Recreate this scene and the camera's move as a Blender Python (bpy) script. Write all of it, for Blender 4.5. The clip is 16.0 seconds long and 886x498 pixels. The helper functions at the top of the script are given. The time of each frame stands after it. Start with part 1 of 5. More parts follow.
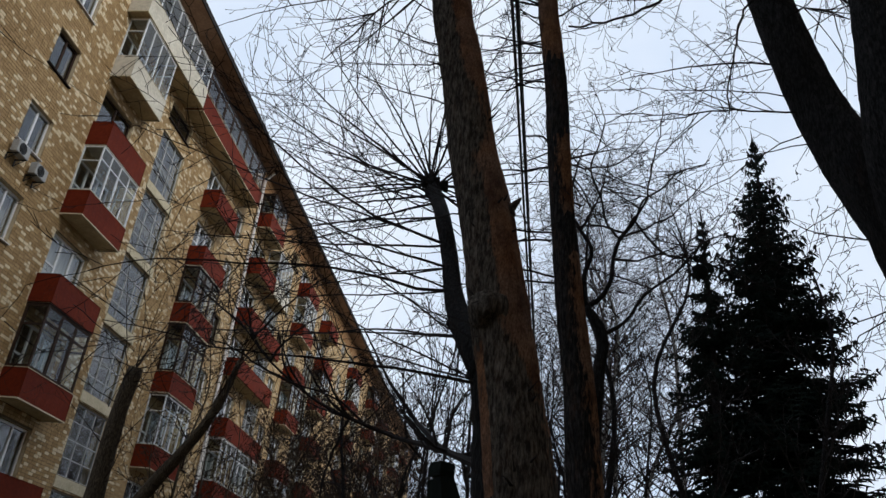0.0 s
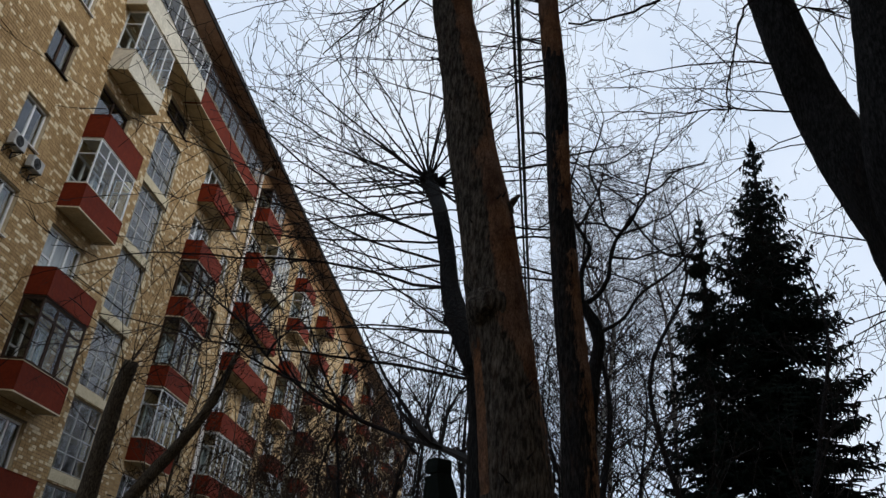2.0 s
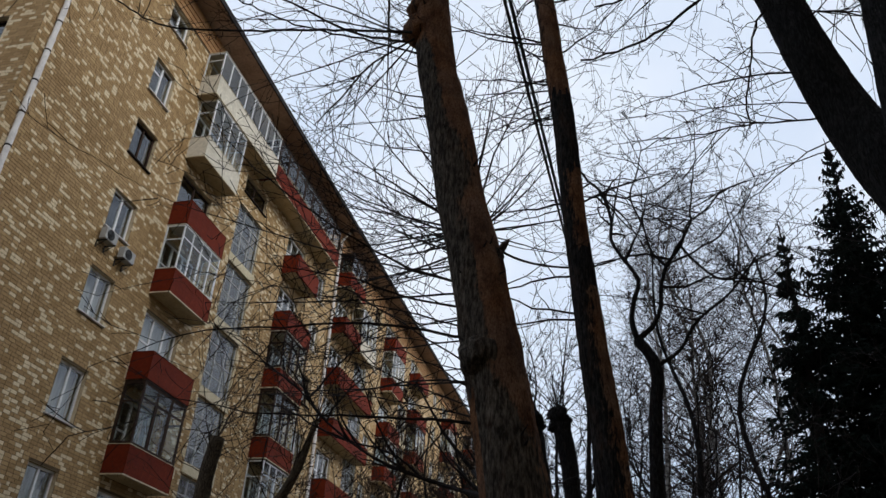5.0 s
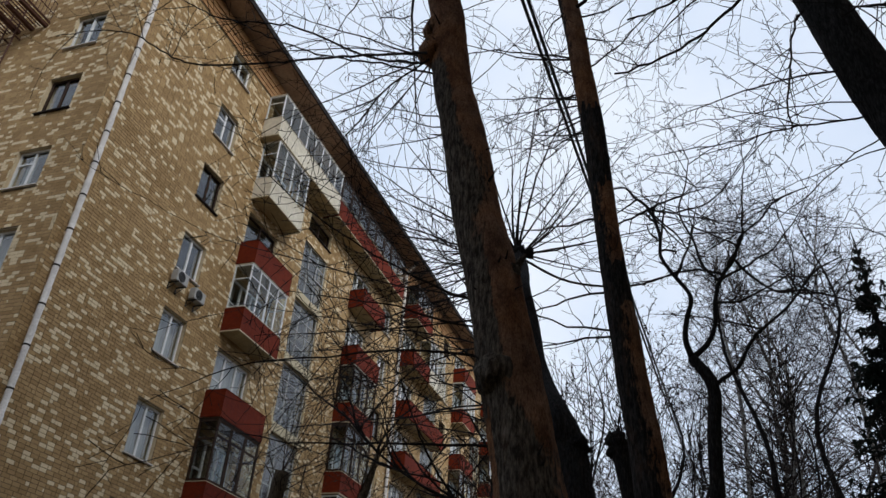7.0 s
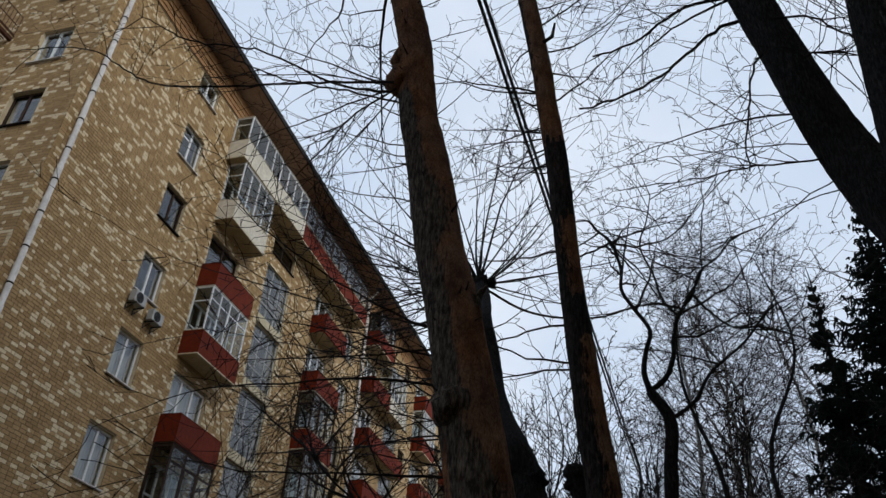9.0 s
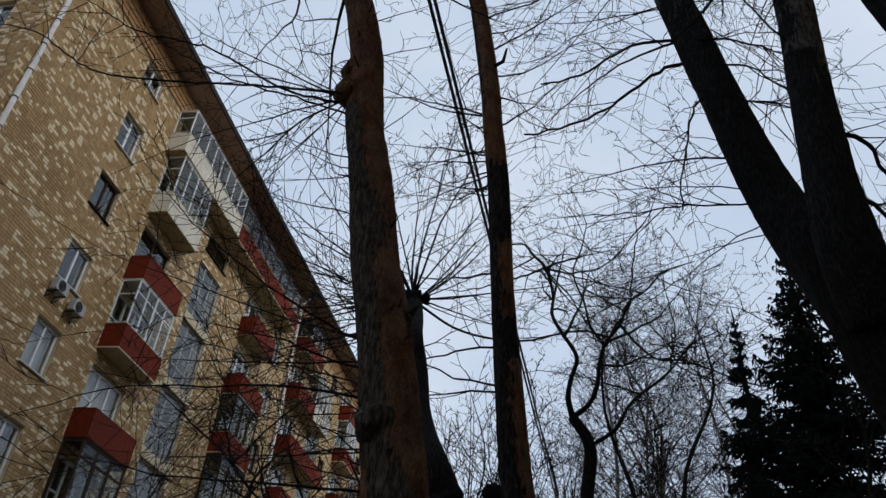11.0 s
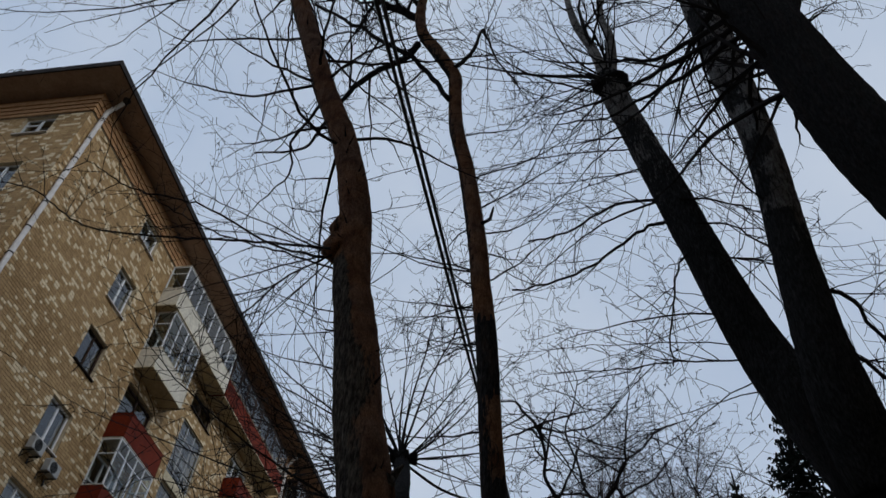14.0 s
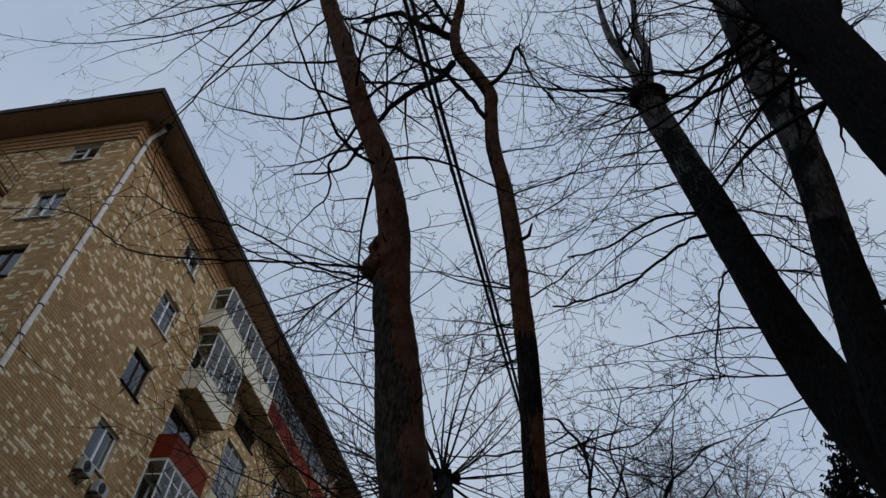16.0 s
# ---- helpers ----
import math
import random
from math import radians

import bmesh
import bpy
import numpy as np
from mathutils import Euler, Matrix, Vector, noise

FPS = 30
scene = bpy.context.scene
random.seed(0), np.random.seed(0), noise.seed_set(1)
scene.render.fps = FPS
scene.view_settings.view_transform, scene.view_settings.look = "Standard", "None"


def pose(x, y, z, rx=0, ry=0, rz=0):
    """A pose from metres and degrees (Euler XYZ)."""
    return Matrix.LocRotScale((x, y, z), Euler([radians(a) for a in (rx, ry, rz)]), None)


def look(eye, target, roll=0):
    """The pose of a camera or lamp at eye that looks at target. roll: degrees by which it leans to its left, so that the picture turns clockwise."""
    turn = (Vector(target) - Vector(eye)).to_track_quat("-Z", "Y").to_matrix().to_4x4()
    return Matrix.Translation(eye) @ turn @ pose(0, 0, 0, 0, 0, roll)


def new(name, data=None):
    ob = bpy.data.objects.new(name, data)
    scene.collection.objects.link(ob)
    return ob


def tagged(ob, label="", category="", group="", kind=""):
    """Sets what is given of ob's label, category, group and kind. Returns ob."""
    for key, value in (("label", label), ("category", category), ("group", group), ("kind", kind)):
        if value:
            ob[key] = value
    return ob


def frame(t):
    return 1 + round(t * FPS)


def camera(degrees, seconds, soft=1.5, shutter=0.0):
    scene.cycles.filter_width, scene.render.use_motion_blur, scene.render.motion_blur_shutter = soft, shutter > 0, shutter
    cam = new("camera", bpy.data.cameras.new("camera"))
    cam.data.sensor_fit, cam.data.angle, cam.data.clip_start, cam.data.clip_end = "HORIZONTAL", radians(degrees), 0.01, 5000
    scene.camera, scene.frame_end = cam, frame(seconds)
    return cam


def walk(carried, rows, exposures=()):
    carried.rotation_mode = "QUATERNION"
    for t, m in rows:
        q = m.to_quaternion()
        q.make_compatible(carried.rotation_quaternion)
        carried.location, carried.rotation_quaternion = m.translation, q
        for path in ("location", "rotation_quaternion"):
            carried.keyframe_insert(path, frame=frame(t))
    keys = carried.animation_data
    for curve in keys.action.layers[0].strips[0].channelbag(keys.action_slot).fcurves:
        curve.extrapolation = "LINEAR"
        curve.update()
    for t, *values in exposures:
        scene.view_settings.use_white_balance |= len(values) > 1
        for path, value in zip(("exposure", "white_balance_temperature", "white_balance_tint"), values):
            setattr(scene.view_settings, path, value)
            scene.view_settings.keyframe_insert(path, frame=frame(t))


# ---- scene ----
cam = camera(58.9, 16.0, soft=1.45, shutter=0.18)
PATH = [
    (0, (16.241, -18.785, 1.878), (16.007, -17.027, 2.802), 5.8),
    (0.5, (16.238, -18.777, 1.88), (16.003, -17.016, 2.798), 6.1),
    (1, (16.237, -18.775, 1.883), (16.005, -17.011, 2.795), 6.1),
    (1.5, (16.238, -18.783, 1.879), (16.01, -17.019, 2.792), 6.1),
    (2, (16.237, -18.778, 1.88), (16.011, -17.015, 2.797), 6.2),
    (2.5, (16.237, -18.784, 1.878), (16.005, -17.022, 2.796), 6.3),
    (3, (16.259, -18.774, 1.885), (16.009, -17.016, 2.806), 6.5),
    (3.5, (16.259, -18.767, 1.895), (16.024, -17.003, 2.808), 5.7),
    (4, (16.351, -18.784, 1.885), (16.082, -17.033, 2.814), 4.0),
    (4.5, (16.493, -18.739, 1.914), (16.066, -17.049, 2.895), 5.8),
    (4.7, (16.521, -18.753, 1.907), (16.108, -17.07, 2.904), 4.1),
    (6.8, (16.698, -18.651, 1.903), (16.113, -17.061, 2.966), 4.4),
    (7, (16.707, -18.64, 1.905), (16.111, -17.057, 2.971), 4.1),
    (7.5, (16.711, -18.65, 1.904), (16.103, -17.099, 3.01), 3.9),
    (8, (16.713, -18.649, 1.914), (16.118, -17.122, 3.06), 3.6),
    (8.5, (16.717, -18.651, 1.909), (16.157, -17.108, 3.051), 4.0),
    (9, (16.717, -18.638, 1.916), (16.215, -17.066, 3.045), 4.0),
    (9.5, (16.721, -18.646, 1.912), (16.232, -17.064, 3.032), 4.8),
    (10, (16.723, -18.657, 1.921), (16.317, -17.089, 3.094), 4.6),
    (10.2, (16.726, -18.664, 1.92), (16.352, -17.09, 3.097), 4.5),
    (12.5, (16.719, -18.63, 1.943), (16.392, -17.019, 3.083), 5.6),
    (13, (16.717, -18.649, 1.919), (16.415, -17.037, 3.064), 5.4),
    (13.5, (16.728, -18.621, 1.908), (16.427, -17.119, 3.194), 6.1),
    (14, (16.739, -18.628, 1.944), (16.435, -17.298, 3.407), 5.8),
    (14.5, (16.74, -18.608, 1.964), (16.409, -17.314, 3.453), 5.6),
    (15, (16.734, -18.622, 1.963), (16.381, -17.342, 3.458), 6.9),
    (15.5, (16.731, -18.619, 1.957), (16.359, -17.348, 3.455), 7.4),
    (16, (16.734, -18.624, 1.951), (16.338, -17.344, 3.436), 7.9),
]
walk(cam, [(t, look(eye, target, roll)) for t, eye, target, roll in PATH],
     exposures=[(0, 0.05, 6400, 8), (3.5, 0.0, 6400, 8), (4.7, 0.03, 6450, 9), (7, 0.05, 6450, 9), (8.5, -0.06, 6380, 8), (9.5, -0.14, 6300, 8), (12.5, -0.38, 6150, 8), (13.0, -0.32, 6150, 8), (13.5, -0.42, 6150, 8), (14.0, -0.62, 6050, 8), (16, -0.74, 6000, 8)])

# ---- light ----
world = bpy.data.worlds.new("overcast_sky")
scene.world = world
world.use_nodes = True
wn, wl = world.node_tree.nodes, world.node_tree.links
wn.clear()
SUN_EL, SUN_AZ = radians(32), radians(116)
sky = wn.new("ShaderNodeTexSky")
sky.sky_type = "NISHITA"
sky.sun_disc = False
sky.sun_elevation, sky.sun_rotation = SUN_EL, SUN_AZ
sky.air_density, sky.dust_density, sky.ozone_density = 1.0, 3.0, 1.0
sky_bg = wn.new("ShaderNodeBackground")
sky_bg.inputs["Strength"].default_value = 0.07
wl.new(sky.outputs[0], sky_bg.inputs["Color"])
co = wn.new("ShaderNodeTexCoord")
cloud = wn.new("ShaderNodeTexNoise")
cloud.inputs["Scale"].default_value = 2.2
cloud.inputs["Detail"].default_value = 5
cloud.inputs["Roughness"].default_value = 0.55
wl.new(co.outputs["Generated"], cloud.inputs["Vector"])
cr = wn.new("ShaderNodeValToRGB")
cr.color_ramp.elements[0].position, cr.color_ramp.elements[0].color = 0.3, (0.58, 0.69, 0.88, 1)
cr.color_ramp.elements[1].position, cr.color_ramp.elements[1].color = 0.68, (0.83, 0.89, 1.0, 1)
wl.new(cloud.outputs["Fac"], cr.inputs["Fac"])
cloud_bg = wn.new("ShaderNodeBackground")
cloud_bg.inputs["Strength"].default_value = 1.12
wl.new(cr.outputs[0], cloud_bg.inputs["Color"])
mixw = wn.new("ShaderNodeMixShader")
mixw.inputs[0].default_value = 0.88
wo = wn.new("ShaderNodeOutputWorld")
wl.new(sky_bg.outputs[0], mixw.inputs[1])
wl.new(cloud_bg.outputs[0], mixw.inputs[2])
wl.new(mixw.outputs[0], wo.inputs["Surface"])

sun_data = bpy.data.lights.new("sun", "SUN")
sun_data.energy, sun_data.angle, sun_data.color = 1.85, radians(25), (1.0, 0.97, 0.92)
sun = new("sun", sun_data)
sun.matrix_world = look((50, -25, 43), (0, 0, 8))


# ---- materials ----
def base_mat(name, rough=0.8, spec=0.3):
    m = bpy.data.materials.new(name)
    m.use_nodes = True
    n, l = m.node_tree.nodes, m.node_tree.links
    b = n["Principled BSDF"]
    b.inputs["Roughness"].default_value = rough
    b.inputs["Specular IOR Level"].default_value = spec
    return m, n, l, b


def noise_node(n, l, scale, detail=4, vec=None, stretch=None, rough=0.6):
    t = n.new("ShaderNodeTexNoise")
    t.inputs["Scale"].default_value, t.inputs["Detail"].default_value = scale, detail
    t.inputs["Roughness"].default_value = rough
    c = n.new("ShaderNodeTexCoord")
    src = c.outputs["Object"] if vec is None else vec
    if stretch:
        mp = n.new("ShaderNodeMapping")
        mp.inputs["Scale"].default_value = stretch
        l.new(src, mp.inputs["Vector"])
        src = mp.outputs[0]
    l.new(src, t.inputs["Vector"])
    return t.outputs["Fac"]


def ramp(n, l, fac, stops):
    r = n.new("ShaderNodeValToRGB")
    e = r.color_ramp.elements
    while len(e) < len(stops):
        e.new(0.5)
    for i, (p, c) in enumerate(stops):
        e[i].position, e[i].color = p, (*c, 1)
    l.new(fac, r.inputs["Fac"])
    return r.outputs[0]


def mixc(n, l, fac, a, b, mode="MIX"):
    x = n.new("ShaderNodeMix")
    x.data_type, x.blend_type = "RGBA", mode
    for sock, v in ((x.inputs[0], fac), (x.inputs[6], a), (x.inputs[7], b)):
        if isinstance(v, (int, float)):
            sock.default_value = v
        elif isinstance(v, tuple):
            sock.default_value = (*v, 1)
        else:
            l.new(v, sock)
    return x.outputs[2]


def bump(n, l, b, height, strength, dist):
    p = n.new("ShaderNodeBump")
    p.inputs["Strength"].default_value, p.inputs["Distance"].default_value = strength, dist
    l.new(height, p.inputs["Height"])
    l.new(p.outputs[0], b.inputs["Normal"])


def math_node(n, l, op, a, b):
    x = n.new("ShaderNodeMath")
    x.operation = op
    for i, v in enumerate((a, b)):
        if isinstance(v, (int, float)):
            x.inputs[i].default_value = v
        else:
            l.new(v, x.inputs[i])
    return x.outputs[0]


def worn_mat(name, lo, hi, scale, rough=0.8, spec=0.3, bmp=0.3, stretch=None, dist=0.004, metal=0.0):
    """Two tones mixed by a coarse and a fine noise, with a fine relief."""
    m, n, l, b = base_mat(name, rough, spec)
    f = noise_node(n, l, scale, 6, stretch=stretch)
    g = noise_node(n, l, scale * 7, 3, stretch=stretch)
    c = ramp(n, l, f, [(0.32, lo), (0.68, hi)])
    d = ramp(n, l, g, [(0.3, (0.72, 0.72, 0.72)), (0.7, (1, 1, 1))])
    l.new(mixc(n, l, 1.0, c, d, "MULTIPLY"), b.inputs["Base Color"])
    bump(n, l, b, g, bmp, dist)
    b.inputs["Metallic"].default_value = metal
    return m


TAN, TAN2, CREAM = (0.33, 0.215, 0.10), (0.47, 0.325, 0.165), (0.74, 0.62, 0.42)


def brick_mat(name, source):
    """Tan brick with scattered cream ones; the tone differs from brick to brick."""
    m, n, l, b = base_mat(name, 0.85, 0.2)
    if source == "object":
        r = n.new("ShaderNodeObjectInfo").outputs["Random"]
    else:
        r = n.new("ShaderNodeNewGeometry").outputs["Random Per Island"]
    clump = noise_node(n, l, 0.55, 3)
    tone = ramp(n, l, r, [(0.0, TAN), (0.85, TAN2)])
    pick = math_node(n, l, "ADD", r, math_node(n, l, "MULTIPLY", math_node(n, l, "SUBTRACT", clump, 0.5), 0.9))
    is_cream = math_node(n, l, "GREATER_THAN", pick, 0.79)
    c = mixc(n, l, is_cream, tone, CREAM)
    g = noise_node(n, l, 30, 4)
    s = noise_node(n, l, 0.9, 5, stretch=(1, 1, 0.25))
    c = mixc(n, l, 1.0, c, ramp(n, l, g, [(0.25, (0.78, 0.76, 0.74)), (0.75, (1.05, 1.05, 1.05))]), "MULTIPLY")
    c = mixc(n, l, 1.0, c, ramp(n, l, s, [(0.3, (0.82, 0.80, 0.78)), (0.65, (1, 1, 1))]), "MULTIPLY")
    l.new(c, b.inputs["Base Color"])
    bump(n, l, b, g, 0.4, 0.004)
    return m


def brick_wall_mat():
    """The same masonry where it stays far off."""
    m, n, l, b = base_mat("far_brick", 0.85, 0.2)
    c = n.new("ShaderNodeTexCoord")
    sep = n.new("ShaderNodeSeparateXYZ")
    l.new(c.outputs["Object"], sep.inputs[0])
    com = n.new("ShaderNodeCombineXYZ")
    l.new(math_node(n, l, "ADD", sep.outputs[1], sep.outputs[0]), com.inputs[0])
    l.new(sep.outputs[2], com.inputs[1])
    t = n.new("ShaderNodeTexBrick")
    t.offset, t.inputs["Scale"].default_value = 0.5, 1.0
    t.inputs["Brick Width"].default_value, t.inputs["Row Height"].default_value = 0.26, 0.098
    t.inputs["Mortar Size"].default_value = 0.006
    t.inputs["Color1"].default_value, t.inputs["Color2"].default_value = (0, 0, 0, 1), (1, 1, 1, 1)
    t.inputs["Mortar"].default_value = (0.2, 0.2, 0.2, 1)
    l.new(com.outputs[0], t.inputs["Vector"])
    clump = noise_node(n, l, 0.55, 3)
    pick = math_node(n, l, "ADD", t.outputs["Color"], math_node(n, l, "MULTIPLY", math_node(n, l, "SUBTRACT", clump, 0.5), 0.9))
    tone = ramp(n, l, t.outputs["Color"], [(0.0, TAN), (0.85, TAN2)])
    col = mixc(n, l, math_node(n, l, "GREATER_THAN", pick, 0.84), tone, (0.62, 0.5, 0.33))
    g = noise_node(n, l, 22, 4)
    col = mixc(n, l, 1.0, col, ramp(n, l, g, [(0.25, (0.75, 0.73, 0.7)), (0.75, (1.05, 1.05, 1.05))]), "MULTIPLY")
    l.new(mixc(n, l, t.outputs["Fac"], col, (0.27, 0.21, 0.14)), b.inputs["Base Color"])
    bump(n, l, b, t.outputs["Fac"], -0.5, 0.008)
    return m


def glass_mat(name, ior):
    m = bpy.data.materials.new(name)
    m.use_nodes = True
    n, l = m.node_tree.nodes, m.node_tree.links
    n.clear()
    tr, gl, fr, mx, out = (n.new("ShaderNode" + k) for k in ("BsdfTransparent", "BsdfGlossy", "Fresnel", "MixShader", "OutputMaterial"))
    tr.inputs["Color"].default_value = (0.80, 0.86, 0.86, 1)
    gl.inputs["Roughness"].default_value = 0.03
    fr.inputs["IOR"].default_value = ior
    l.new(fr.outputs[0], mx.inputs[0])
    l.new(tr.outputs[0], mx.inputs[1])
    l.new(gl.outputs[0], mx.inputs[2])
    l.new(mx.outputs[0], out.inputs["Surface"])
    return m


def bark_mat(name, dark, light, peeled):
    """Furrowed bark; where the mesh attribute 'peel' is high the outer bark is gone."""
    m, n, l, b = base_mat(name, 0.95, 0.12)
    ridge = noise_node(n, l, 96, 6, stretch=(1, 1, 0.24), rough=0.7)
    fine = noise_node(n, l, 190, 4, stretch=(1, 1, 0.5))
    blot = noise_node(n, l, 9, 5)
    c = ramp(n, l, ridge, [(0.42, dark), (0.56, tuple(0.45 * a + 0.55 * b2 for a, b2 in zip(light, dark))), (0.70, light)])
    c = mixc(n, l, 1.0, c, ramp(n, l, blot, [(0.3, (0.72, 0.72, 0.72)), (0.7, (1.12, 1.1, 1.07))]), "MULTIPLY")
    at = n.new("ShaderNodeAttribute")
    at.attribute_name = "peel"
    flake = noise_node(n, l, 34, 5, stretch=(1, 1, 0.25), rough=0.7)
    edge = math_node(n, l, "ADD", at.outputs["Fac"], math_node(n, l, "MULTIPLY", math_node(n, l, "SUBTRACT", ridge, 0.5), 0.9))
    edge = math_node(n, l, "ADD", edge, math_node(n, l, "MULTIPLY", math_node(n, l, "SUBTRACT", flake, 0.5), 0.8))
    mask = n.new("ShaderNodeMapRange")
    mask.inputs["From Min"].default_value, mask.inputs["From Max"].default_value = 0.42, 0.60
    l.new(edge, mask.inputs["Value"])
    pale = tuple(0.75 * v + 0.045 for v in peeled)
    wood = mixc(n, l, ramp(n, l, noise_node(n, l, 3.5, 4), [(0.42, (0, 0, 0)), (0.6, (1, 1, 1))]), peeled, pale)
    pc = mixc(n, l, 1.0, wood, ramp(n, l, fine, [(0.32, (0.46, 0.43, 0.41)), (0.66, (1.15, 1.15, 1.15))]), "MULTIPLY")
    pc = mixc(n, l, 1.0, pc, ramp(n, l, blot, [(0.35, (0.5, 0.45, 0.42)), (0.55, (1, 1, 1))]), "MULTIPLY")
    pc = mixc(n, l, 1.0, pc, ramp(n, l, flake, [(0.34, (0.55, 0.5, 0.48)), (0.56, (1, 1, 1))]), "MULTIPLY")
    c = mixc(n, l, ramp(n, l, flake, [(0.5, (0, 0, 0)), (0.74, (0.2, 0.2, 0.2))]), c, tuple(0.5 * v for v in peeled))
    l.new(mixc(n, l, mask.outputs[0], c, pc), b.inputs["Base Color"])
    h = math_node(n, l, "ADD", ridge, math_node(n, l, "MULTIPLY", fine, 0.4))
    bump(n, l, b, h, 1.0, 0.026)
    return m


M_BRICK = brick_mat("tan_brick", "island")
M_BRICK_ONE = brick_mat("tan_brick_single", "object")
M_FARBRICK = brick_wall_mat()
M_REVEAL = worn_mat("cream_window_reveal", (0.46, 0.37, 0.24), (0.60, 0.50, 0.34), 2.5, 0.9, 0.15)
M_CREAMBRICK = worn_mat("cream_brick", (0.56, 0.45, 0.29), (0.76, 0.64, 0.44), 2.2, 0.85, 0.2)
M_MORTAR = worn_mat("mortar", (0.085, 0.06, 0.036), (0.13, 0.095, 0.058), 3, 0.95, 0.1)
M_CORNICE = worn_mat("cornice_brick", (0.38, 0.20, 0.09), (0.50, 0.30, 0.15), 4, 0.85, 0.2)
M_RED = worn_mat("red_painted_sheet", (0.115, 0.0145, 0.0045), (0.165, 0.0235, 0.0075), 1.6, 0.75, 0.12, 0.15)
M_WHITEPANEL = worn_mat("cream_painted_panel", (0.55, 0.5, 0.40), (0.70, 0.65, 0.54), 1.4, 0.7, 0.3, 0.15)
M_CONCRETE = worn_mat("balcony_slab_concrete", (0.44, 0.34, 0.20), (0.60, 0.48, 0.30), 1.8, 0.9, 0.2)
M_BAND = worn_mat("cream_sill_band", (0.5, 0.43, 0.29), (0.64, 0.56, 0.4), 2, 0.85, 0.2)
M_WHITE = worn_mat("white_plastic_frame", (0.66, 0.68, 0.7), (0.8, 0.81, 0.82), 3, 0.4, 0.45, 0.05)
M_DARKFRAME = worn_mat("dark_stained_wood", (0.025, 0.015, 0.011), (0.055, 0.032, 0.022), 5, 0.75, 0.15, 0.3, (1, 1, 0.2))
M_GREYFRAME = worn_mat("weathered_grey_wood", (0.36, 0.37, 0.36), (0.52, 0.53, 0.52), 5, 0.7, 0.3, 0.3, (1, 1, 0.2))
M_GLASS = glass_mat("window_glass", 2.0)
M_THINGLASS = glass_mat("balcony_glass", 1.55)
M_CURTAIN = worn_mat("pale_curtain", (0.42, 0.44, 0.46), (0.68, 0.69, 0.7), 2, 0.95, 0.05, 0.2, (1, 1, 0.1))
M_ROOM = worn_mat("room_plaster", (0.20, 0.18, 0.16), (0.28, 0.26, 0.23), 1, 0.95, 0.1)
M_SOFFIT = worn_mat("brown_eave_boards", (0.28, 0.185, 0.135), (0.40, 0.28, 0.21), 1.2, 0.85, 0.2)
M_FASCIA = worn_mat("dark_roof_edge", (0.022, 0.02, 0.02), (0.045, 0.038, 0.036), 2, 0.85, 0.08)
M_ROOF = worn_mat("roof_sheet", (0.09, 0.05, 0.04), (0.15, 0.09, 0.07), 1, 0.6, 0.4)
M_PIPE = worn_mat("galvanised_downpipe", (0.48, 0.45, 0.43), (0.68, 0.65, 0.62), 3, 0.5, 0.5, 0.1)
M_ACBODY = worn_mat("off_white_metal", (0.30, 0.30, 0.29), (0.44, 0.44, 0.43), 3, 0.5, 0.4, 0.05)
M_BLACK = worn_mat("black_plastic", (0.012, 0.012, 0.013), (0.03, 0.03, 0.03), 6, 0.5, 0.4, 0.1)
M_RUST = worn_mat("rust_brown_steel", (0.055, 0.022, 0.014), (0.11, 0.045, 0.028), 6, 0.75, 0.3)
M_BARK1 = bark_mat("peeling_bark", (0.022, 0.0175, 0.014), (0.20, 0.172, 0.145), (0.255, 0.124, 0.062))
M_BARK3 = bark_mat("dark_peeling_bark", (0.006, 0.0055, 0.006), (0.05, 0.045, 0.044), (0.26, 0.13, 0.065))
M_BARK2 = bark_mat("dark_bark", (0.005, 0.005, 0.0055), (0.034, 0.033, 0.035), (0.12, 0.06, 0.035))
M_BARKGREY = bark_mat("grey_bark", (0.016, 0.016, 0.015), (0.13, 0.125, 0.115), (0.10, 0.09, 0.08))
M_BARKPALE = bark_mat("pale_barred_bark", (0.006, 0.006, 0.0065), (0.05, 0.05, 0.053), (0.235, 0.235, 0.235))
M_BARKBROWN = bark_mat("brown_bark", (0.03, 0.023, 0.016), (0.165, 0.13, 0.092), (0.1, 0.08, 0.05))
M_TWIG = worn_mat("twig_bark", (0.008, 0.007, 0.007), (0.022, 0.018, 0.018), 8, 0.9, 0.15)
M_BROWNTWIG = worn_mat("brown_twig_bark", (0.02, 0.013, 0.009), (0.05, 0.034, 0.024), 8, 0.9, 0.15)
M_BIRCHTWIG = worn_mat("birch_twig_bark", (0.045, 0.036, 0.036), (0.085, 0.068, 0.066), 8, 0.9, 0.15)
M_BIRCH = worn_mat("birch_bark", (0.06, 0.055, 0.05), (0.34, 0.33, 0.32), 6, 0.9, 0.15, 0.3, (1, 1, 2.5))
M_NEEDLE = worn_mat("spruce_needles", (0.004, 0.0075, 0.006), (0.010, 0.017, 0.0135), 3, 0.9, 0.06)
M_GROUND = worn_mat("trodden_earth_and_dead_grass", (0.10, 0.08, 0.055), (0.20, 0.165, 0.105), 0.6, 0.95, 0.1, 0.6)
M_GREENMETAL = worn_mat("dark_green_painted_metal", (0.002, 0.0035, 0.003), (0.005, 0.008, 0.0065), 5, 0.85, 0.06)


